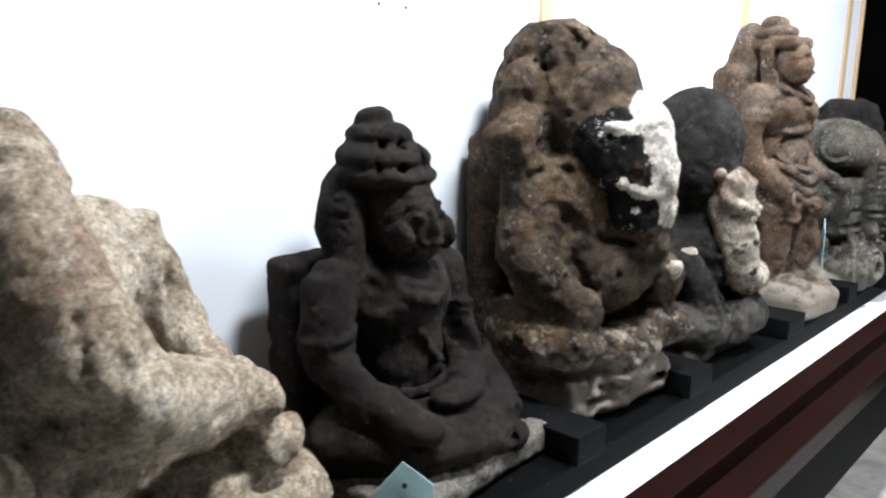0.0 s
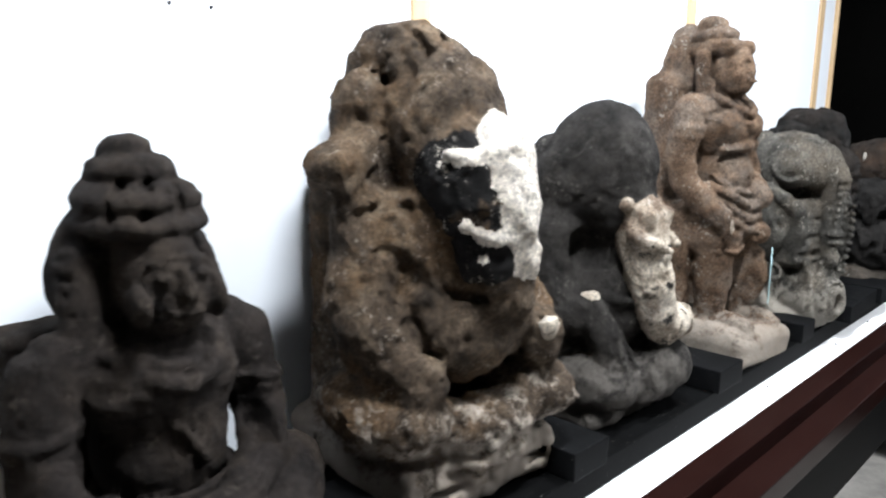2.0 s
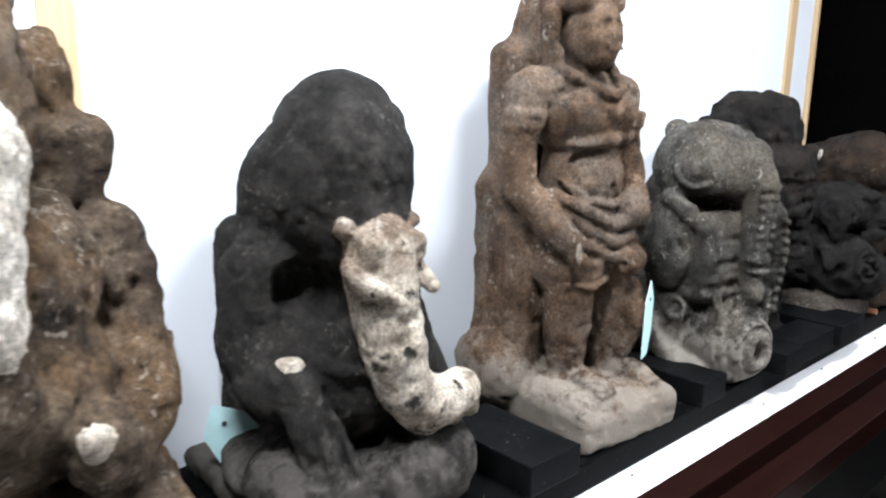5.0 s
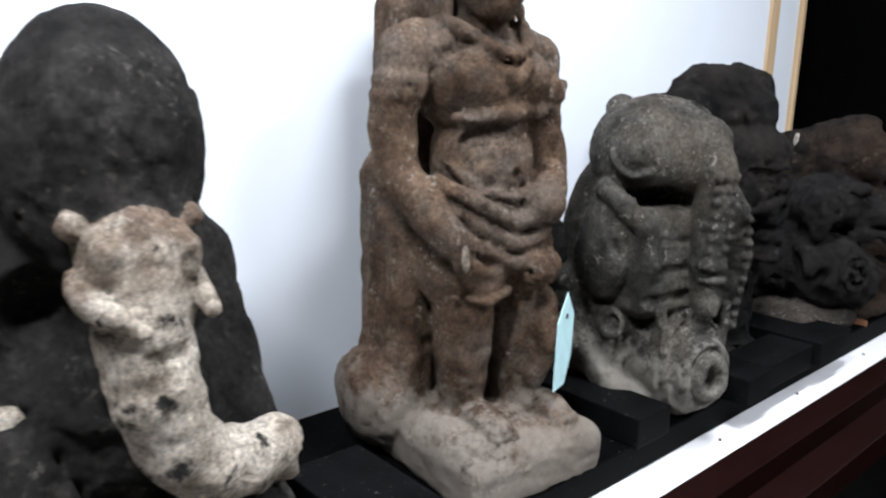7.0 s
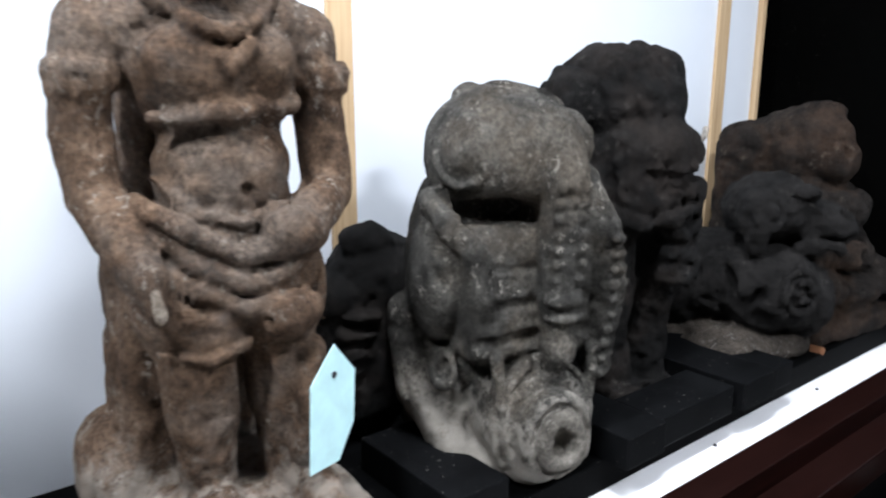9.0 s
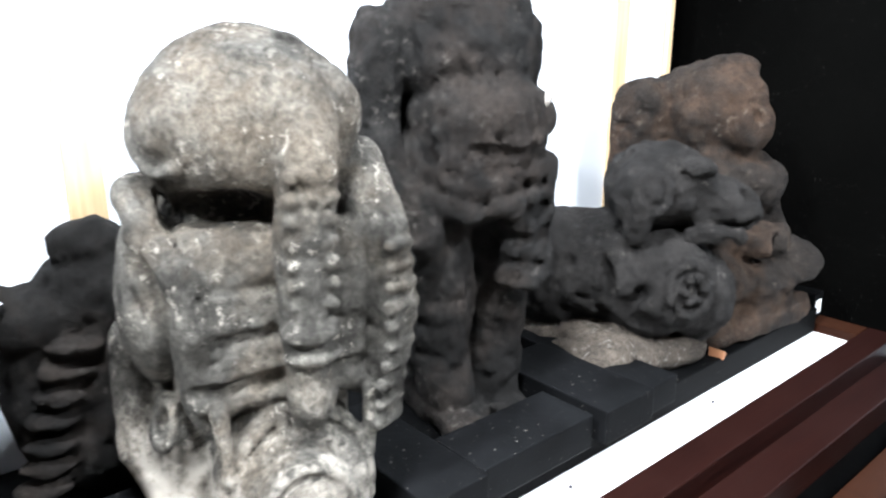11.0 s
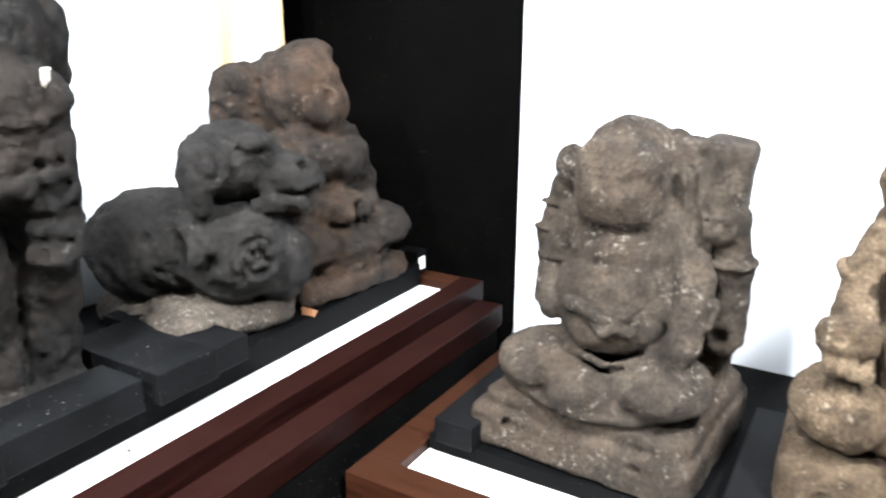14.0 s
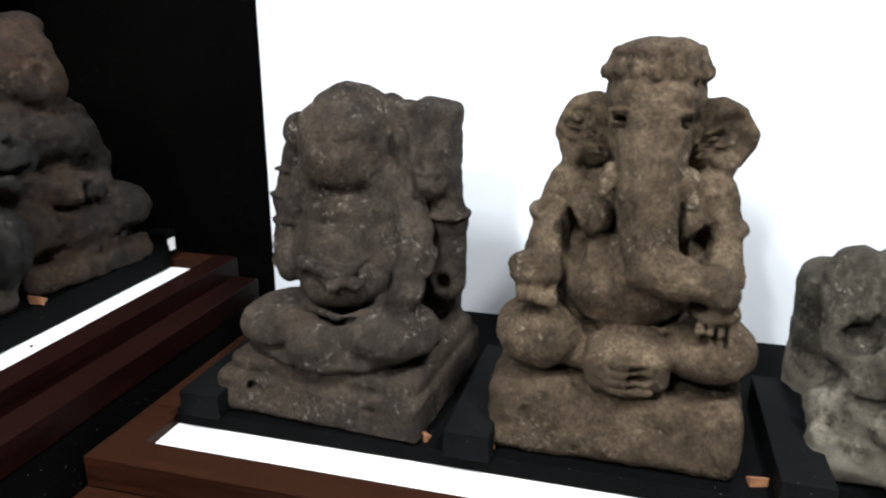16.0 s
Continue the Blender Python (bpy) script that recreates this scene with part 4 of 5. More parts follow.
def small_dark_fragment():
    c = Carving((-0.14, -0.16, -0.01), (0.14, 0.16, 0.42), 0.006)
    c.ell((0, 0, 0.15), (0.09, 0.11, 0.16), k=0.01).ell((0.0, 0.03, 0.27), (0.08, 0.09, 0.08), k=0.008).ell((0.04, -0.06, 0.26), (0.05, 0.05, 0.04), k=0.006).ell((0.05, -0.09, 0.28), (0.028, 0.028, 0.024), k=0.004).ell((0.02, 0.01, 0.34), (0.04, 0.05, 0.03), k=0.006).ell((0.05, -0.09, 0.28), (0.05, 0.012, 0.01), cut=True, k=0.004)
    for i in range(7):
        c.ell((0.08, -0.07 + 0.01 * i, 0.05 + 0.03 * i), (0.022, 0.035, 0.011), k=0.003)
    return c.weather(19, SOFT).skin("carved_fragment", [STONE_BLACK], "small black carved stone fragment against the wall", "statue", (-0.43, -1.24, TOP1), -20)


def headless_torso():
    c = Carving((-0.22, -0.24, -0.01), (0.24, 0.24, 0.7), 0.0055)
    c.block((0.02, 0, 0.015), (0.1, 0.095, 0.017), rnd=0.012)
    c.path([(0.03, -0.045, 0.02), (0.02, -0.062, 0.2), (0.01, -0.07, 0.34)], 0.048, 0.076, k=0.006, ).path([(0.03, 0.05, 0.02), (0.02, 0.062, 0.2), (0.01, 0.07, 0.34)], 0.044, 0.074, k=0.006)
    c.block((-0.07, 0, 0.2), (0.06, 0.1, 0.2), rnd=0.04, k=0.012).block((-0.07, -0.02, 0.47), (0.05, 0.15, 0.13), rnd=0.04, k=0.012)
    c.ell((0.02, 0.0, 0.4), (0.115, 0.145, 0.085), k=0.012).ell((0.03, 0.01, 0.475), (0.115, 0.13, 0.07), k=0.01).ell((0.0, 0, 0.56), (0.105, 0.14, 0.09), k=0.012).ell((-0.02, 0, 0.62), (0.095, 0.12, 0.045), k=0.02).block((-0.02, 0, 0.6), (0.09, 0.115, 0.05), rnd=0.04, k=0.02)
    c.path([(-0.01, -0.15, 0.58), (-0.005, -0.165, 0.46), (0.03, -0.155, 0.38), (0.06, -0.135, 0.33)], 0.048, 0.036, k=0.005).ell((0.075, -0.12, 0.315), (0.034, 0.034, 0.034), k=0.005)
    c.path([(0.05, -0.125, 0.58), (0.07, -0.13, 0.48), (0.09, -0.115, 0.38)], 0.014, cut=True, k=0.005)
    c.path([(-0.03, 0.14, 0.58), (-0.04, 0.15, 0.5)], 0.044, 0.034, k=0.006).ell((0.0, 0.155, 0.47), (0.014, 0.012, 0.016), mat=1, k=0.003)
    # belly folds, girdle and the stacked pleats at one hip
    c.path([(0.07, -0.11, 0.425), (0.135, -0.03, 0.41), (0.13, 0.06, 0.415), (0.07, 0.135, 0.44)], 0.008, cut=True, k=0.005).path([(0.08, -0.1, 0.46), (0.135, -0.02, 0.447), (0.13, 0.06, 0.45), (0.08, 0.125, 0.47)], 0.01, k=0.004).path([(0.06, -0.13, 0.38), (0.12, -0.05, 0.345), (0.13, 0.02, 0.36)], 0.018, k=0.004).path([(0.07, -0.11, 0.355), (0.125, -0.04, 0.32), (0.13, 0.01, 0.33)], 0.008, cut=True, k=0.004)
    c.block((0.075, 0.065, 0.33), (0.05, 0.045, 0.1), rnd=0.02, k=0.006)
    for i in range(5):
        z = 0.41 - 0.04 * i
        c.path([(0.1, 0.022, z), (0.122, 0.06, z - 0.008), (0.1, 0.1, z + 0.008)], 0.013, 0.011, k=0.004).path([(0.11, 0.022, z - 0.02), (0.135, 0.06, z - 0.028), (0.11, 0.1, z - 0.014)], 0.0085, cut=True, k=0.003)
    c.path([(0.09, 0.005, 0.02), (0.1, 0.005, 0.15), (0.12, 0.005, 0.3)], 0.014, cut=True, k=0.005).block((0.142, 0.068, 0.505), (0.006, 0.011, 0.018), (0, 8, 25), rnd=0.003, mat=1, k=0.002)
    return c.weather(23, [(0.07, 0.006), (0.032, 0.006), (0.016, 0.0035)], pits=((0.026, 0.012), (0.014, 0.007))).skin("torso_statue", [STONE_BLACK], "blackish eroded headless standing stone torso", "statue", (-0.28, -0.735, TOP1), -14, (1.0, 0.82, 1.0))


def crouching_lion():
    c = Carving((-0.28, -0.28, -0.01), (0.28, 0.28, 0.44), 0.0055)
    c.block((-0.04, -0.01, 0.03), (0.16, 0.14, 0.032), (0, 0, -6), rnd=0.025, mat=1).ell((0.0, -0.06, 0.055), (0.12, 0.06, 0.035), (0, 0, -20), mat=1, k=0.02)
    c.ell((-0.11, -0.05, 0.16), (0.12, 0.125, 0.115), k=0.008).ell((-0.02, 0.0, 0.17), (0.14, 0.12, 0.105), k=0.02)
    c.ell((0.06, 0.02, 0.16), (0.105, 0.115, 0.1), k=0.006).ell((0.1, 0.09, 0.13), (0.07, 0.07, 0.085), k=0.008)
    c.ell((0.035, 0.045, 0.33), (0.1, 0.1, 0.075), k=0.006).ell((0.11, 0.1, 0.3), (0.085, 0.065, 0.05), (0, 8, 35), k=0.008)
    c.ell((0.07, -0.05, 0.325), (0.045, 0.04, 0.055), k=0.006).ring((0.1, -0.06, 0.335), 0.028, 0.012, (0, 70, -30), k=0.003).ell((0.11, -0.065, 0.335), (0.012, 0.014, 0.016), k=0.003).path([(0.09, -0.07, 0.3), (0.08, -0.06, 0.265)], 0.02, k=0.005)
    c.path([(0.1, -0.01, 0.275), (0.16, 0.06, 0.27), (0.18, 0.12, 0.28)], 0.012, cut=True, k=0.005).path([(0.12, 0.03, 0.257), (0.17, 0.09, 0.255)], 0.016, k=0.004).ell((0.165, 0.11, 0.32), (0.02, 0.02, 0.014), cut=True, k=0.005).ell((0.11, 0.03, 0.36), (0.018, 0.02, 0.012), cut=True, k=0.005).ell((0.12, 0.03, 0.375), (0.03, 0.035, 0.016), k=0.008)
    # carved rosette on the chest
    c.ring((0.155, -0.01, 0.175), 0.042, 0.011, (0, 80, -15), k=0.003)
    for i in range(6):
        a = radians(60 * i)
        c.ell((0.165, -0.012 + 0.024 * math.cos(a), 0.175 + 0.024 * math.sin(a)), (0.012, 0.012, 0.012), k=0.002)
    c.path([(0.1, -0.08, 0.12), (0.14, -0.02, 0.075), (0.16, 0.06, 0.07)], 0.016, cut=True, k=0.006).path([(-0.02, -0.12, 0.1), (0.06, -0.1, 0.11), (0.1, -0.07, 0.16)], 0.012, cut=True, k=0.006).path([(0.02, -0.1, 0.26), (0.05, -0.09, 0.18), (0.08, -0.08, 0.1)], 0.01, cut=True, k=0.008)
    return c.weather(29, [(0.07, 0.005), (0.03, 0.004), (0.015, 0.0028)]).skin("crouching_lion_statue", [STONE_LION], "dark grey stone crouching animal with curled ear", "statue", (-0.235, -0.375, TOP1), -4)


def stout_seated_figure():
    c = Carving((-0.24, -0.26, -0.01), (0.28, 0.26, 0.58), 0.006)
    c.block((0.03, 0, 0.03), (0.17, 0.19, 0.032), rnd=0.025).ell((0.05, 0, 0.075), (0.16, 0.195, 0.035), k=0.005)
    c.ell((0.1, 0.12, 0.13), (0.12, 0.1, 0.065), (0, 0, 15), k=0.006).ell((0.1, -0.12, 0.13), (0.12, 0.1, 0.065), (0, 0, -15), k=0.006).ell((0.16, 0, 0.115), (0.06, 0.11, 0.04), k=0.008)
    c.ell((0.01, 0, 0.22), (0.14, 0.145, 0.11), k=0.008).ell((0.06, 0, 0.3), (0.12, 0.135, 0.075), k=0.008).block((-0.1, 0, 0.25), (0.06, 0.15, 0.25), rnd=0.05, k=0.02)
    c.ell((0.02, 0.0, 0.44), (0.11, 0.09, 0.1), k=0.008).ell((-0.04, 0.01, 0.42), (0.085, 0.085, 0.115), k=0.012).ell((0.11, 0.0, 0.41), (0.035, 0.06, 0.05), k=0.01).ell((0.04, 0.02, 0.525), (0.05, 0.05, 0.025), k=0.015)
    c.path([(0.1, -0.07, 0.47), (0.13, -0.03, 0.46), (0.13, 0.05, 0.46)], 0.01, cut=True, k=0.006).ell((0.13, -0.03, 0.44), (0.014, 0.018, 0.01), cut=True, k=0.005).path([(0.08, -0.1, 0.365), (0.14, -0.02, 0.35), (0.12, 0.08, 0.36)], 0.014, cut=True, k=0.006).path([(0.05, -0.11, 0.5), (0.07, -0.115, 0.42), (0.07, -0.11, 0.36)], 0.01, cut=True, k=0.006)
    c.path([(0.0, -0.15, 0.32), (0.05, -0.175, 0.23), (0.13, -0.1, 0.19), (0.17, -0.03, 0.19)], 0.046, 0.03, k=0.005).path([(0.0, 0.15, 0.32), (0.05, 0.175, 0.23), (0.13, 0.1, 0.19), (0.17, 0.03, 0.19)], 0.046, 0.03, k=0.005).ell((0.165, 0, 0.215), (0.03, 0.05, 0.022), k=0.004)
    c.path([(0.1, -0.11, 0.235), (0.165, 0, 0.242), (0.1, 0.11, 0.235)], 0.015, cut=True, k=0.005).path([(0.15, -0.15, 0.085), (0.225, 0, 0.07), (0.15, 0.15, 0.085)], 0.01, cut=True, k=0.005).path([(0.14, -0.09, 0.165), (0.2, 0, 0.158), (0.14, 0.09, 0.165)], 0.01, cut=True, k=0.005)
    return c.weather(31, [(0.07, 0.006), (0.03, 0.005), (0.015, 0.0028)]).skin("stout_seated_statue", [STONE_WARM], "warm brown eroded stone stout seated figure", "statue", (-0.28, -0.055, TOP1), -6, (1.0, 0.9, 1.0))


# ---- the sculptures on the second stand (front = -y) ----
def headless_four_armed():
    c = Carving((-0.2, -0.26, -0.01), (0.28, 0.27, 0.62), 0.005)
    c.block((0.03, 0, 0.04), (0.19, 0.205, 0.042), (0, 0, -4), rnd=0.016).block((0.03, 0.005, 0.085), (0.175, 0.19, 0.03), (0, 0, -4), rnd=0.02, k=0.004)
    c.path([(0.16, -0.205, 0.058), (0.235, -0.09, 0.055), (0.23, 0.09, 0.055), (0.16, 0.21, 0.06)], 0.006, cut=True, k=0.003).ell((0.05, 0.0, 0.125), (0.18, 0.185, 0.03), k=0.005)
    c.ell((0.1, -0.1, 0.16), (0.11, 0.095, 0.05), (0, 0, -16), k=0.006).ell((0.11, 0.105, 0.162), (0.105, 0.09, 0.05), (0, 0, 16), k=0.006).ell((0.185, -0.01, 0.145), (0.045, 0.065, 0.045), k=0.004).cap((0.2, 0.02, 0.135), (0.2, 0.05, 0.13), 0.018, k=0.006)
    c.ell((0.02, 0.0, 0.28), (0.11, 0.125, 0.12), k=0.012).ell((0.08, 0.005, 0.245), (0.09, 0.088, 0.055), k=0.005)
    # folded scarf end over the belly and the girdle beneath
    c.path([(0.13, -0.06, 0.285), (0.168, 0.0, 0.288), (0.16, 0.06, 0.262)], 0.016, 0.012, k=0.003).path([(0.155, -0.02, 0.272), (0.175, 0.02, 0.262), (0.15, 0.07, 0.31)], 0.01, 0.008, k=0.003).cap((0.16, -0.06, 0.265), (0.17, 0.05, 0.252), 0.005, cut=True, k=0.003)
    c.path([(0.06, -0.09, 0.235), (0.14, -0.05, 0.203), (0.165, 0.02, 0.198), (0.14, 0.08, 0.207), (0.06, 0.115, 0.24)], 0.009, k=0.003).path([(0.06, -0.095, 0.22), (0.145, -0.05, 0.186), (0.17, 0.02, 0.18), (0.145, 0.085, 0.19), (0.06, 0.12, 0.225)], 0.007, k=0.003)
    # worn head with a flat broken face and a lappet behind
    c.ell((0.03, -0.01, 0.485), (0.09, 0.083, 0.09), (0, 8, 0), k=0.01).block((0.035, -0.01, 0.495), (0.07, 0.075, 0.078), (0, 12, 0), rnd=0.045, k=0.012).ell((-0.01, -0.01, 0.565), (0.065, 0.065, 0.035), k=0.014)
    c.ell((0.115, -0.01, 0.394), (0.075, 0.085, 0.03), cut=True, k=0.004).ell((0.02, 0.0, 0.37), (0.085, 0.1, 0.055), k=0.012)
    c.block((-0.08, 0.02, 0.3), (0.06, 0.165, 0.23), rnd=0.04, k=0.012).block((-0.05, 0.06, 0.45), (0.06, 0.115, 0.115), (-5, 0, 0), rnd=0.03, k=0.015).ell((0.0, 0.02, 0.42), (0.07, 0.12, 0.06), k=0.02)
    c.path([(-0.04, 0.06, 0.555), (0.02, 0.11, 0.5), (0.03, 0.12, 0.42)], 0.026, 0.02, k=0.005).path([(0.045, -0.105, 0.54), (0.055, -0.1, 0.42)], 0.009, cut=True, k=0.004)
    # front arms
    c.path([(0.0, -0.1, 0.42), (0.01, -0.13, 0.35), (0.04, -0.135, 0.29), (0.07, -0.115, 0.25)], 0.034, 0.026, k=0.004).path([(0.02, 0.105, 0.42), (0.05, 0.13, 0.34), (0.075, 0.14, 0.29), (0.115, 0.135, 0.235), (0.125, 0.12, 0.205)], 0.037, 0.027, k=0.008)
    c.ring((0.02, -0.13, 0.335), 0.034, 0.006, k=0.003).ring((0.055, -0.125, 0.27), 0.03, 0.006, (0, 35, 0), k=0.003).ring((0.07, 0.138, 0.295), 0.037, 0.007, (0, 30, 0), k=0.003).ring((0.08, 0.138, 0.28), 0.036, 0.006, (0, 30, 0), k=0.003)
    # rear arms standing up at both edges of the slab
    c.path([(-0.04, -0.155, 0.24), (-0.03, -0.165, 0.36), (-0.03, -0.14, 0.46)], 0.032, 0.028, k=0.004).ell((-0.02, -0.125, 0.5), (0.034, 0.034, 0.04), k=0.004).ring((-0.03, -0.165, 0.375), 0.032, 0.006, k=0.003).ring((-0.03, -0.155, 0.425), 0.03, 0.006, k=0.003).ell((0.0, -0.11, 0.53), (0.03, 0.018, 0.018), cut=True, k=0.004)
    c.path([(-0.02, 0.175, 0.22), (-0.02, 0.178, 0.34), (-0.01, 0.168, 0.44)], 0.04, 0.033, k=0.008).block((-0.03, 0.145, 0.49), (0.05, 0.045, 0.08), (-6, 0, 0), rnd=0.02, k=0.01).ring((-0.015, 0.176, 0.36), 0.04, 0.006, k=0.003).ell((0.015, 0.155, 0.42), (0.033, 0.036, 0.028), k=0.004)
    for i in range(3):
        c.cap((0.035, 0.13 + 0.018 * i, 0.41), (0.04, 0.135 + 0.018 * i, 0.445), 0.008, k=0.002)
        c.cap((-0.02, 0.165 + 0.016 * i, 0.175 + 0.012 * i), (0.0, 0.215, 0.18 + 0.012 * i), 0.005, cut=True, k=0.003)
    c.path([(0.03, 0.105, 0.53), (0.045, 0.115, 0.45), (0.04, 0.165, 0.3)], 0.009, cut=True, k=0.004).ell((0.05, 0.175, 0.225), (0.05, 0.018, 0.025), cut=True, k=0.005)
    c.path([(0.17, -0.13, 0.118), (0.235, -0.04, 0.104), (0.24, 0.04, 0.104), (0.17, 0.15, 0.12)], 0.006, cut=True, k=0.004).path([(0.195, -0.08, 0.175), (0.225, -0.06, 0.13)], 0.006, cut=True, k=0.004).path([(0.2, 0.06, 0.17), (0.225, 0.05, 0.13)], 0.006, cut=True, k=0.004)
    return c.weather(37, [(0.07, 0.003), (0.03, 0.0025), (0.013, 0.0017)], pits=FINE_PITS).skin("four_armed_statue", [STONE_TAUPE], "taupe stone seated four-armed statue with worn head", "statue", (0.5, -0.035, TOP2), -90)


def ochre_elephant_god():
    c = Carving((-0.2, -0.26, -0.01), (0.26, 0.27, 0.72), 0.005)
    c.block((0.015, 0, 0.065), (0.185, 0.21, 0.068), rnd=0.025).path([(0.17, -0.06, 0.15), (0.21, 0.02, 0.14), (0.19, 0.1, 0.145)], 0.02, cut=True, k=0.02)
    c.ell((0.1, -0.13, 0.195), (0.1, 0.078, 0.058), k=0.005).ell((0.1, 0.145, 0.195), (0.1, 0.082, 0.056), k=0.005).ell((0.03, 0, 0.17), (0.14, 0.18, 0.05), k=0.006)
    # soles set together with their toes
    c.block((0.165, -0.008, 0.175), (0.04, 0.038, 0.042), (0, 12, 0), rnd=0.022, k=0.004).block((0.16, 0.056, 0.18), (0.038, 0.036, 0.04), (0, 12, 0), rnd=0.022, k=0.004).cap((0.215, 0.024, 0.14), (0.2, 0.025, 0.22), 0.006, cut=True, k=0.003)
    for i in range(4):
        c.cap((0.208, -0.006, 0.195 - 0.016 * i), (0.212, 0.018, 0.195 - 0.016 * i), 0.0075, k=0.0015).cap((0.205, 0.032, 0.195 - 0.016 * i), (0.203, 0.058, 0.195 - 0.016 * i), 0.0075, k=0.0015)
    c.ell((-0.01, 0.02, 0.31), (0.1, 0.12, 0.11), k=0.008).ell((0.06, 0.01, 0.285), (0.1, 0.115, 0.085), k=0.006).ell((-0.02, 0.02, 0.41), (0.08, 0.13, 0.06), k=0.012).block((-0.11, 0.02, 0.28), (0.05, 0.15, 0.2), rnd=0.04, k=0.01)
    c.path([(0.08, -0.07, 0.235), (0.14, 0.0, 0.222), (0.13, 0.09, 0.228)], 0.008, k=0.003).ell((0.07, -0.065, 0.4), (0.035, 0.045, 0.035), k=0.01).ell((0.07, 0.09, 0.395), (0.035, 0.045, 0.035), k=0.01)
    # arms: one palm up on the knee, the other holding the bowl under the trunk
    c.path([(-0.01, -0.105, 0.43), (0.0, -0.125, 0.375), (0.03, -0.13, 0.345), (0.1, -0.135, 0.305)], 0.042, 0.03, k=0.004).block((0.125, -0.14, 0.315), (0.04, 0.042, 0.026), (0, -8, 0), rnd=0.02, k=0.004)
    c.path([(-0.01, 0.14, 0.43), (0.0, 0.155, 0.37), (0.04, 0.16, 0.325), (0.11, 0.155, 0.285)], 0.042, 0.032, k=0.004).ell((0.14, 0.15, 0.272), (0.045, 0.04, 0.022), k=0.004)
    for i in range(4):
        c.cap((0.15, -0.165 + 0.018 * i, 0.292), (0.165, -0.16 + 0.017 * i, 0.274), 0.009, k=0.002).cap((0.165, 0.125 + 0.017 * i, 0.262), (0.178, 0.125 + 0.016 * i, 0.25), 0.008, k=0.002)
    c.ring((0.0, -0.124, 0.385), 0.043, 0.008, (0, 10, 0), k=0.003).ring((0.0, 0.153, 0.375), 0.043, 0.008, (0, 10, 0), k=0.003).ring((0.065, -0.132, 0.322), 0.033, 0.007, (0, 60, 0), k=0.003).ring((0.07, 0.16, 0.308), 0.034, 0.007, (0, 55, 0), k=0.003)
    # head: cap of hair, square brow, fanned ears
    c.ell((0.0, 0.03, 0.595), (0.085, 0.083, 0.085), k=0.006).block((0.045, 0.028, 0.56), (0.045, 0.066, 0.07), (0, 6, 0), rnd=0.03, k=0.006).ell((-0.005, 0.03, 0.645), (0.08, 0.085, 0.045), k=0.004)
    for i in range(11):
        a = radians(-110 + 22 * i)
        c.ell((0.0 + 0.078 * math.cos(a), 0.03 + 0.083 * math.sin(a), 0.632), (0.013, 0.013, 0.016), k=0.002).ell((0.0 + 0.062 * math.cos(a + 0.2), 0.03 + 0.066 * math.sin(a + 0.2), 0.664), (0.013, 0.014, 0.012), k=0.002)
    c.ell((-0.03, -0.078, 0.528), (0.024, 0.058, 0.07), (-16, 0, 16), k=0.006).ell((-0.004, -0.086, 0.53), (0.016, 0.036, 0.046), cut=True, k=0.004).cap((-0.01, -0.1, 0.48), (-0.012, -0.11, 0.445), 0.02, 0.012, k=0.004)
    c.ell((-0.03, 0.138, 0.525), (0.024, 0.066, 0.066), (16, 0, -16), k=0.006).ell((-0.004, 0.148, 0.528), (0.015, 0.042, 0.043), cut=True, k=0.004).cap((-0.01, 0.155, 0.48), (-0.012, 0.15, 0.44), 0.022, 0.012, k=0.004)
    for i in range(4):
        c.cap((-0.012, 0.105, 0.49 + 0.012 * i), (-0.012, 0.175, 0.5 + 0.018 * i), 0.004, k=0.002).cap((-0.012, -0.055, 0.49 + 0.012 * i), (-0.012, -0.11, 0.5 + 0.018 * i), 0.004, k=0.002)
    c.path([(0.06, 0.03, 0.56), (0.085, 0.03, 0.5), (0.105, 0.03, 0.44), (0.125, 0.035, 0.38), (0.145, 0.05, 0.335), (0.155, 0.09, 0.325), (0.16, 0.135, 0.325), (0.165, 0.155, 0.305)], 0.06, 0.027, k=0.005)
    for i in range(9):
        x, z = 0.135 + 0.0055 * i, 0.52 - 0.02 * i
        c.path([(x, -0.02, z), (x + 0.032, 0.03, z - 0.01), (x, 0.085, z)], 0.003, cut=True, k=0.003)
    for dy in (-0.022, 0.074):
        c.ell((0.082, dy, 0.558), (0.022, 0.016, 0.01), cut=True, k=0.004).ell((0.082, dy, 0.556), (0.008, 0.012, 0.006), k=0.002).path([(0.1, dy - 0.015, 0.578), (0.1, dy + 0.015, 0.578)], 0.007, k=0.003)
    c.cap((0.1, -0.028, 0.48), (0.135, -0.04, 0.45), 0.016, 0.011, k=0.003).cap((0.1, 0.09, 0.475), (0.13, 0.1, 0.44), 0.017, 0.012, k=0.003)
    c.ell((0.07, -0.085, 0.36), (0.09, 0.022, 0.05), (14, 0, 0), cut=True, k=0.005).ell((0.09, 0.12, 0.35), (0.08, 0.022, 0.045), (-14, 0, 0), cut=True, k=0.005).path([(0.1, -0.05, 0.47), (0.125, -0.045, 0.38), (0.15, -0.02, 0.31)], 0.013, cut=True, k=0.004).ell((0.14, 0.12, 0.29), (0.03, 0.03, 0.014), cut=True, k=0.004)
    c.path([(0.1, -0.21, 0.142), (0.19, -0.1, 0.14), (0.21, 0.0, 0.13), (0.19, 0.11, 0.135), (0.1, 0.22, 0.14)], 0.008, cut=True, k=0.004)
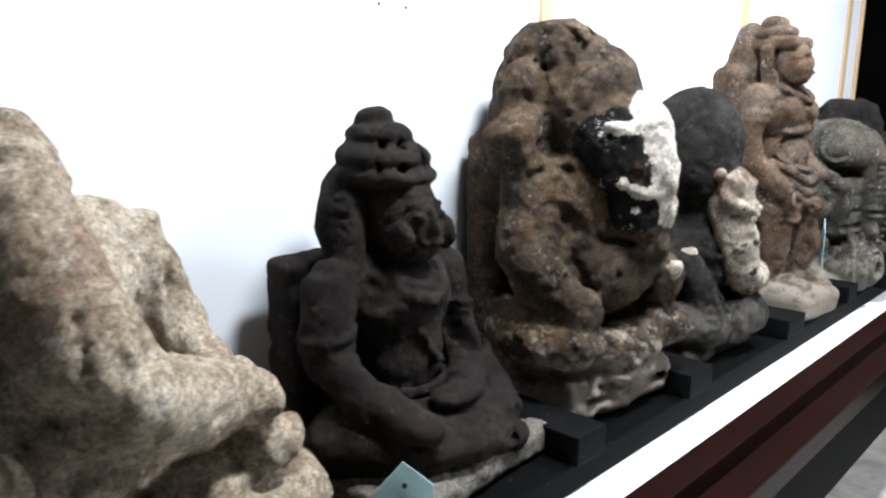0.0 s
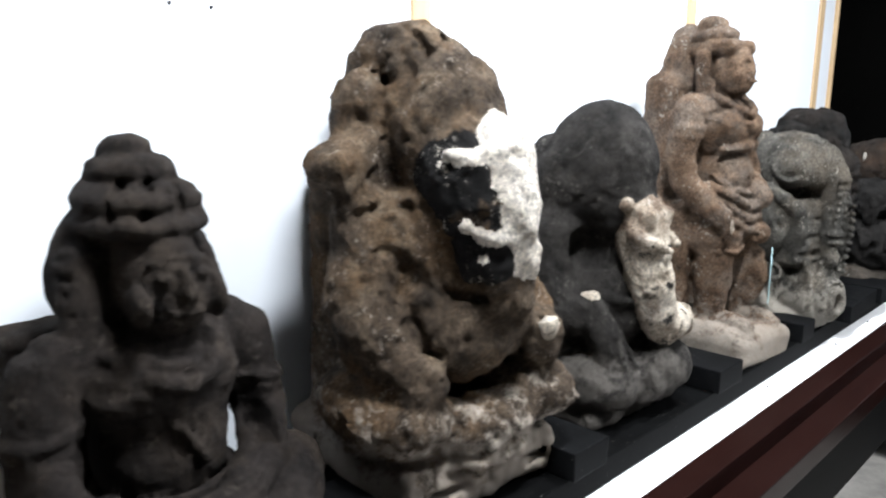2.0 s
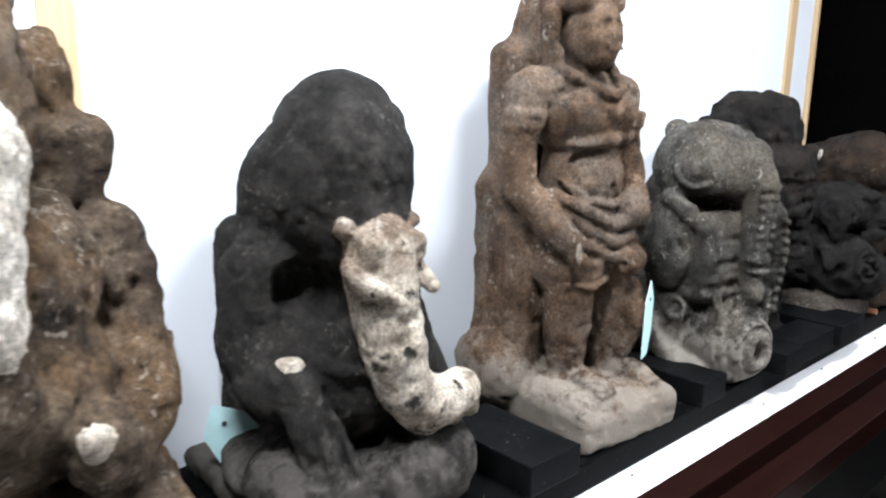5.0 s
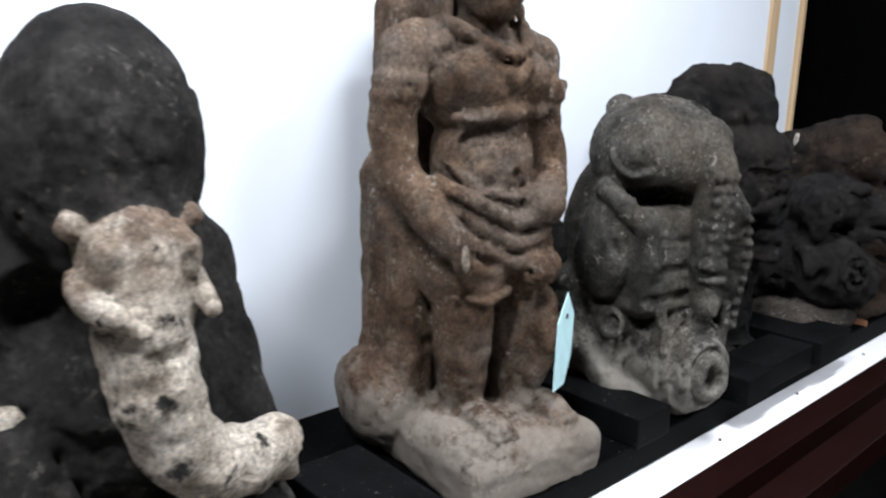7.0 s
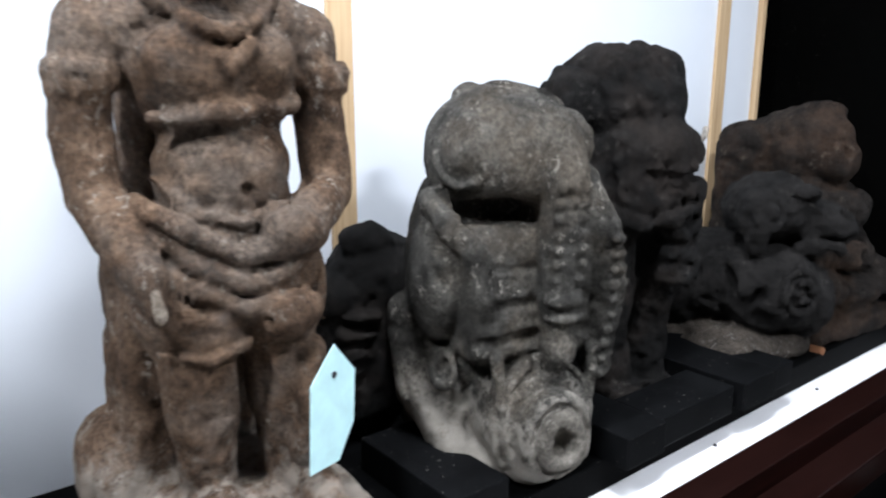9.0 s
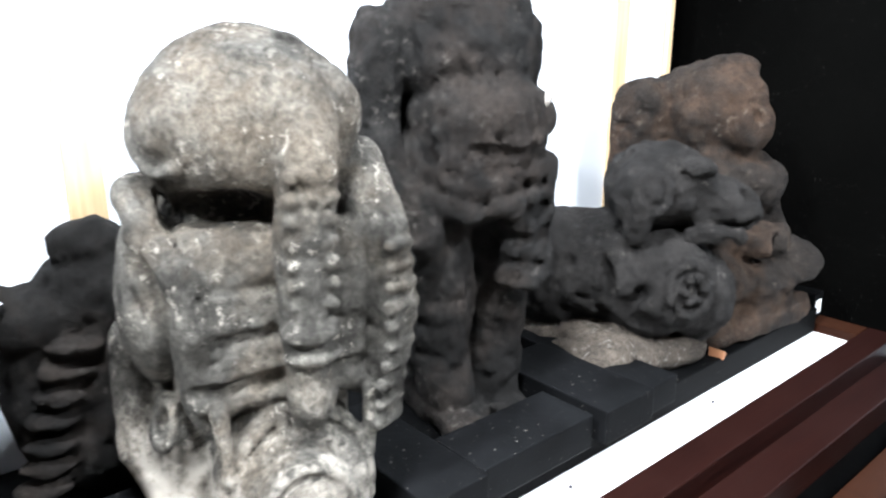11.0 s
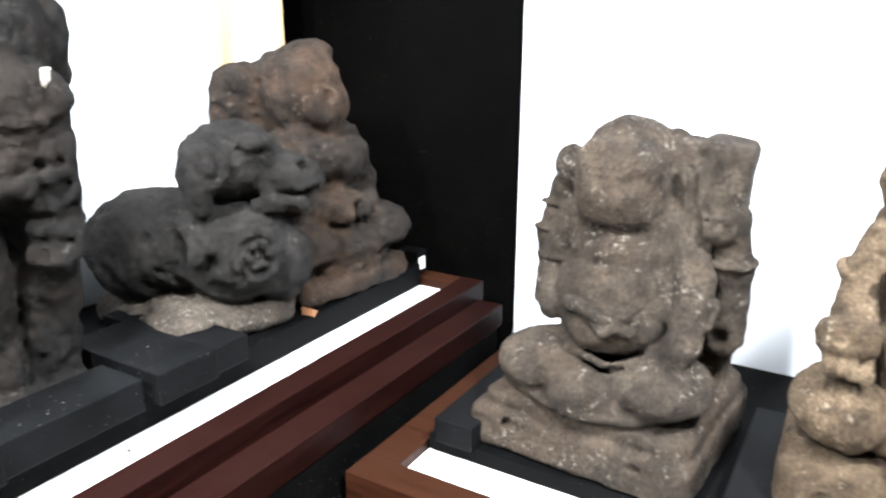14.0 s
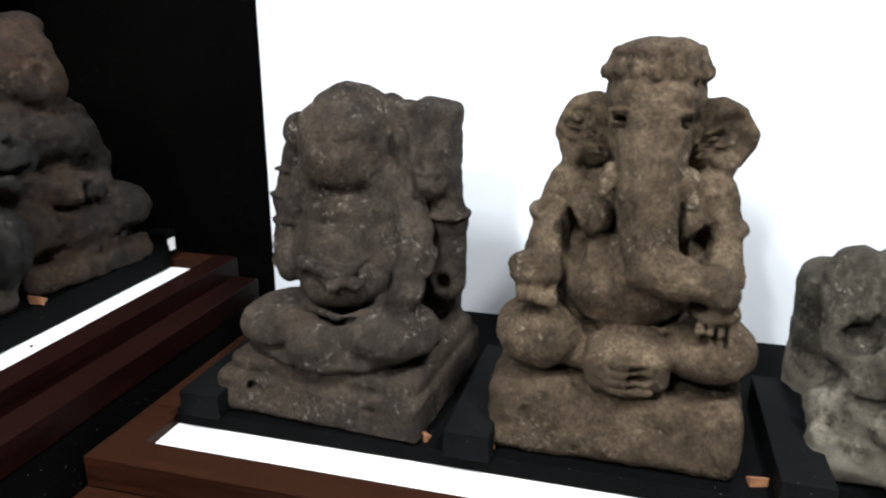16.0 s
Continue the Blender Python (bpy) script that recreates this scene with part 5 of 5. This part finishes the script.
    return c.weather(41, [(0.07, 0.003), (0.03, 0.003), (0.013, 0.0022)], pits=FINE_PITS).skin("elephant_god_statue", [STONE_OCHRE], "ochre-grey stone seated elephant-headed statue with curled trunk", "statue", (1.01, -0.035, TOP2), -90)


def pale_grey_statue():
    c = Carving((-0.26, -0.3, -0.01), (0.3, 0.3, 0.66))
    c.block((0.0, 0, 0.05), (0.18, 0.22, 0.05), rnd=0.03).ell((0.06, 0, 0.13), (0.18, 0.2, 0.08)).ell((0.0, 0, 0.28), (0.13, 0.16, 0.16)).block((-0.1, -0.04, 0.16), (0.07, 0.22, 0.16), rnd=0.05)
    c.ell((-0.01, 0.03, 0.45), (0.1, 0.1, 0.12)).path([(0.0, -0.17, 0.33), (0.06, -0.18, 0.22), (0.14, -0.1, 0.16)], 0.05, 0.035).path([(0.08, -0.05, 0.4), (0.15, -0.06, 0.28), (0.17, -0.14, 0.2)], 0.06, 0.035)
    c.ell((0.08, -0.15, 0.24), (0.03, 0.03, 0.03), cut=True).path([(0.1, -0.2, 0.12), (0.16, -0.14, 0.05), (0.14, -0.08, 0.02)], 0.03, 0.02)
    return c.weather(43, ROUGH).skin("eroded_statue", [STONE_LIGHTGREY], "light grey eroded seated stone statue", "statue", (1.555, -0.04, TOP2), -100, (1, 0.95, 0.92))


pale_elephant_god()
dark_seated_figure()
brown_elephant_god()
grey_elephant_god()
standing_guardian()
sea_monster()
small_dark_fragment()
headless_torso()
crouching_lion()
stout_seated_figure()
headless_four_armed()
ochre_elephant_god()
pale_grey_statue()


# ---- wooden blocks that wedge the sculptures ----
def wedge_block(x, y, z, lx, ly, lz, turn=0.0, label="charcoal painted wooden wedge block beside a statue"):
    ob = part("wedge_block", box_bm(-lx / 2, lx / 2, -ly / 2, ly / 2, 0, lz, 0.003), BLOCK_PAINT)
    ob.matrix_world = pose(x, y, z, 0, 0, turn)
    return tagged(ob, label, "wooden block", "wedge blocks")


for y, ly in ((-3.38, 0.09), (-2.84, 0.09), (-2.4, 0.11), (-1.8, 0.13), (-1.27, 0.1)):
    wedge_block(-0.19, y, TOP1, 0.23, ly, 0.055)
wedge_block(-0.17, -0.95, TOP1, 0.26, 0.1, 0.055)
wedge_block(-0.1, -0.79, TOP1, 0.1, 0.22, 0.055)
wedge_block(-0.16, -0.6, TOP1, 0.24, 0.12, 0.055)
wedge_block(-0.2, -0.5, TOP1, 0.3, 0.08, 0.05)
for x in (0.25, 0.76, 1.29):
    wedge_block(x + 0.02, -0.1, TOP2, 0.08, 0.36, 0.05, label="charcoal painted wooden block between two statues")


# ---- small things ----
def paper_tag(x, y, z, turn, tilt):
    tag = empty("paper_tag", "pale blue paper tag hanging from a statue by a string", "tag", "paper tags")
    bm = bmesh.new()
    w, h = 0.042, 0.075
    pts = [(-w, -h), (w * 0.3, -h * 1.02), (w, -h * 0.45), (w, h * 0.45), (0, h), (-w, h * 0.45)]
    lo = [bm.verts.new((0, a, b)) for a, b in pts]
    f = bm.faces.new(lo)
    ext = bmesh.ops.extrude_face_region(bm, geom=[f])
    bmesh.ops.translate(bm, verts=[v for v in ext["geom"] if isinstance(v, bmesh.types.BMVert)], vec=(0.0012, 0, 0))
    bmesh.ops.recalc_face_normals(bm, faces=bm.faces)
    part("card", bm, TAG_PAPER, tag)
    eye = bmesh.new()
    bmesh.ops.create_cone(eye, cap_ends=True, segments=16, radius1=0.004, radius2=0.004, depth=0.004, matrix=Matrix.Translation((0.001, 0, h * 0.5)) @ Euler((0, radians(90), 0)).to_matrix().to_4x4())
    part("eyelet", eye, STRING, tag, "dark eyelet")
    tag.matrix_world = pose(x, y, z, tilt, 0, turn)
    return tag


paper_tag(-0.13, -1.465, 0.852, 22, -4)
paper_tag(-0.143, -3.23, 0.675, -40, 4)
paper_tag(-0.4, -2.21, 0.725, -35, 30)
mark = tagged(box("label_block", -0.155, -0.095, 0.165, 0.21, TOP1 - 0.03, TOP1 + 0.03, BLACK_PAINT, 0.002), "small black block with a white label on the stand's end", "label block")
box("label", -0.0945, -0.0935, 0.172, 0.2, TOP1 - 0.018, TOP1 + 0.014, LABEL_WHITE, 0, mark, "white label")


def chock(x, y, z, turn):
    bm = bmesh.new()
    bmesh.ops.create_cone(bm, cap_ends=True, segments=3, radius1=0.014, radius2=0.011, depth=0.03, matrix=Euler((0, radians(90), 0)).to_matrix().to_4x4())
    bmesh.ops.bevel(bm, geom=list(bm.edges), offset=0.001, segments=1, affect="EDGES")
    ob = part("chock", bm, RAW_WOOD)
    ob.matrix_world = pose(x, y, z + 0.0065, 0, 0, turn)
    return tagged(ob, "small raw wood chock pushed under a statue", "wooden chock", "wooden chocks")


for x, y, turn in ((-0.13, -0.7, 30), (-0.16, -0.83, 80), (-0.1, -0.24, 10), (-0.105, -0.53, 20), (-0.1, -1.85, 40)):
    chock(x, y, TOP1, turn)
for x, y, turn in ((0.3, -0.23, 20), (0.69, -0.235, -30), (0.81, -0.24, 60), (1.25, -0.22, 15)):
    chock(x, y, TOP2, turn)


def speck(name, place, axis, r, mat, label, category, group):
    bm = bmesh.new()
    turn = Euler((0, radians(90), 0)).to_matrix().to_4x4() if axis == "x" else Matrix()
    bmesh.ops.create_cone(bm, cap_ends=True, segments=10, radius1=r, radius2=r * 0.6, depth=0.004, matrix=turn)
    ob = part(name, bm, mat)
    ob.location = place
    return tagged(ob, label, category, group)


for y in (-0.712, -0.31, -1.06, -1.58):
    speck("screw", (-0.058 + 0.01 * math.sin(9 * y), y, Z1 - 0.0205), "z", 0.0042, STRING, "dark screw head in the white strip", "screw", "screws")
for y in (-2.924, -2.853):
    speck("nail", (WALL - 0.002, y, 1.447), "x", 0.0032, STRING, "small dark nail head in the white wall board", "nail", "nails")
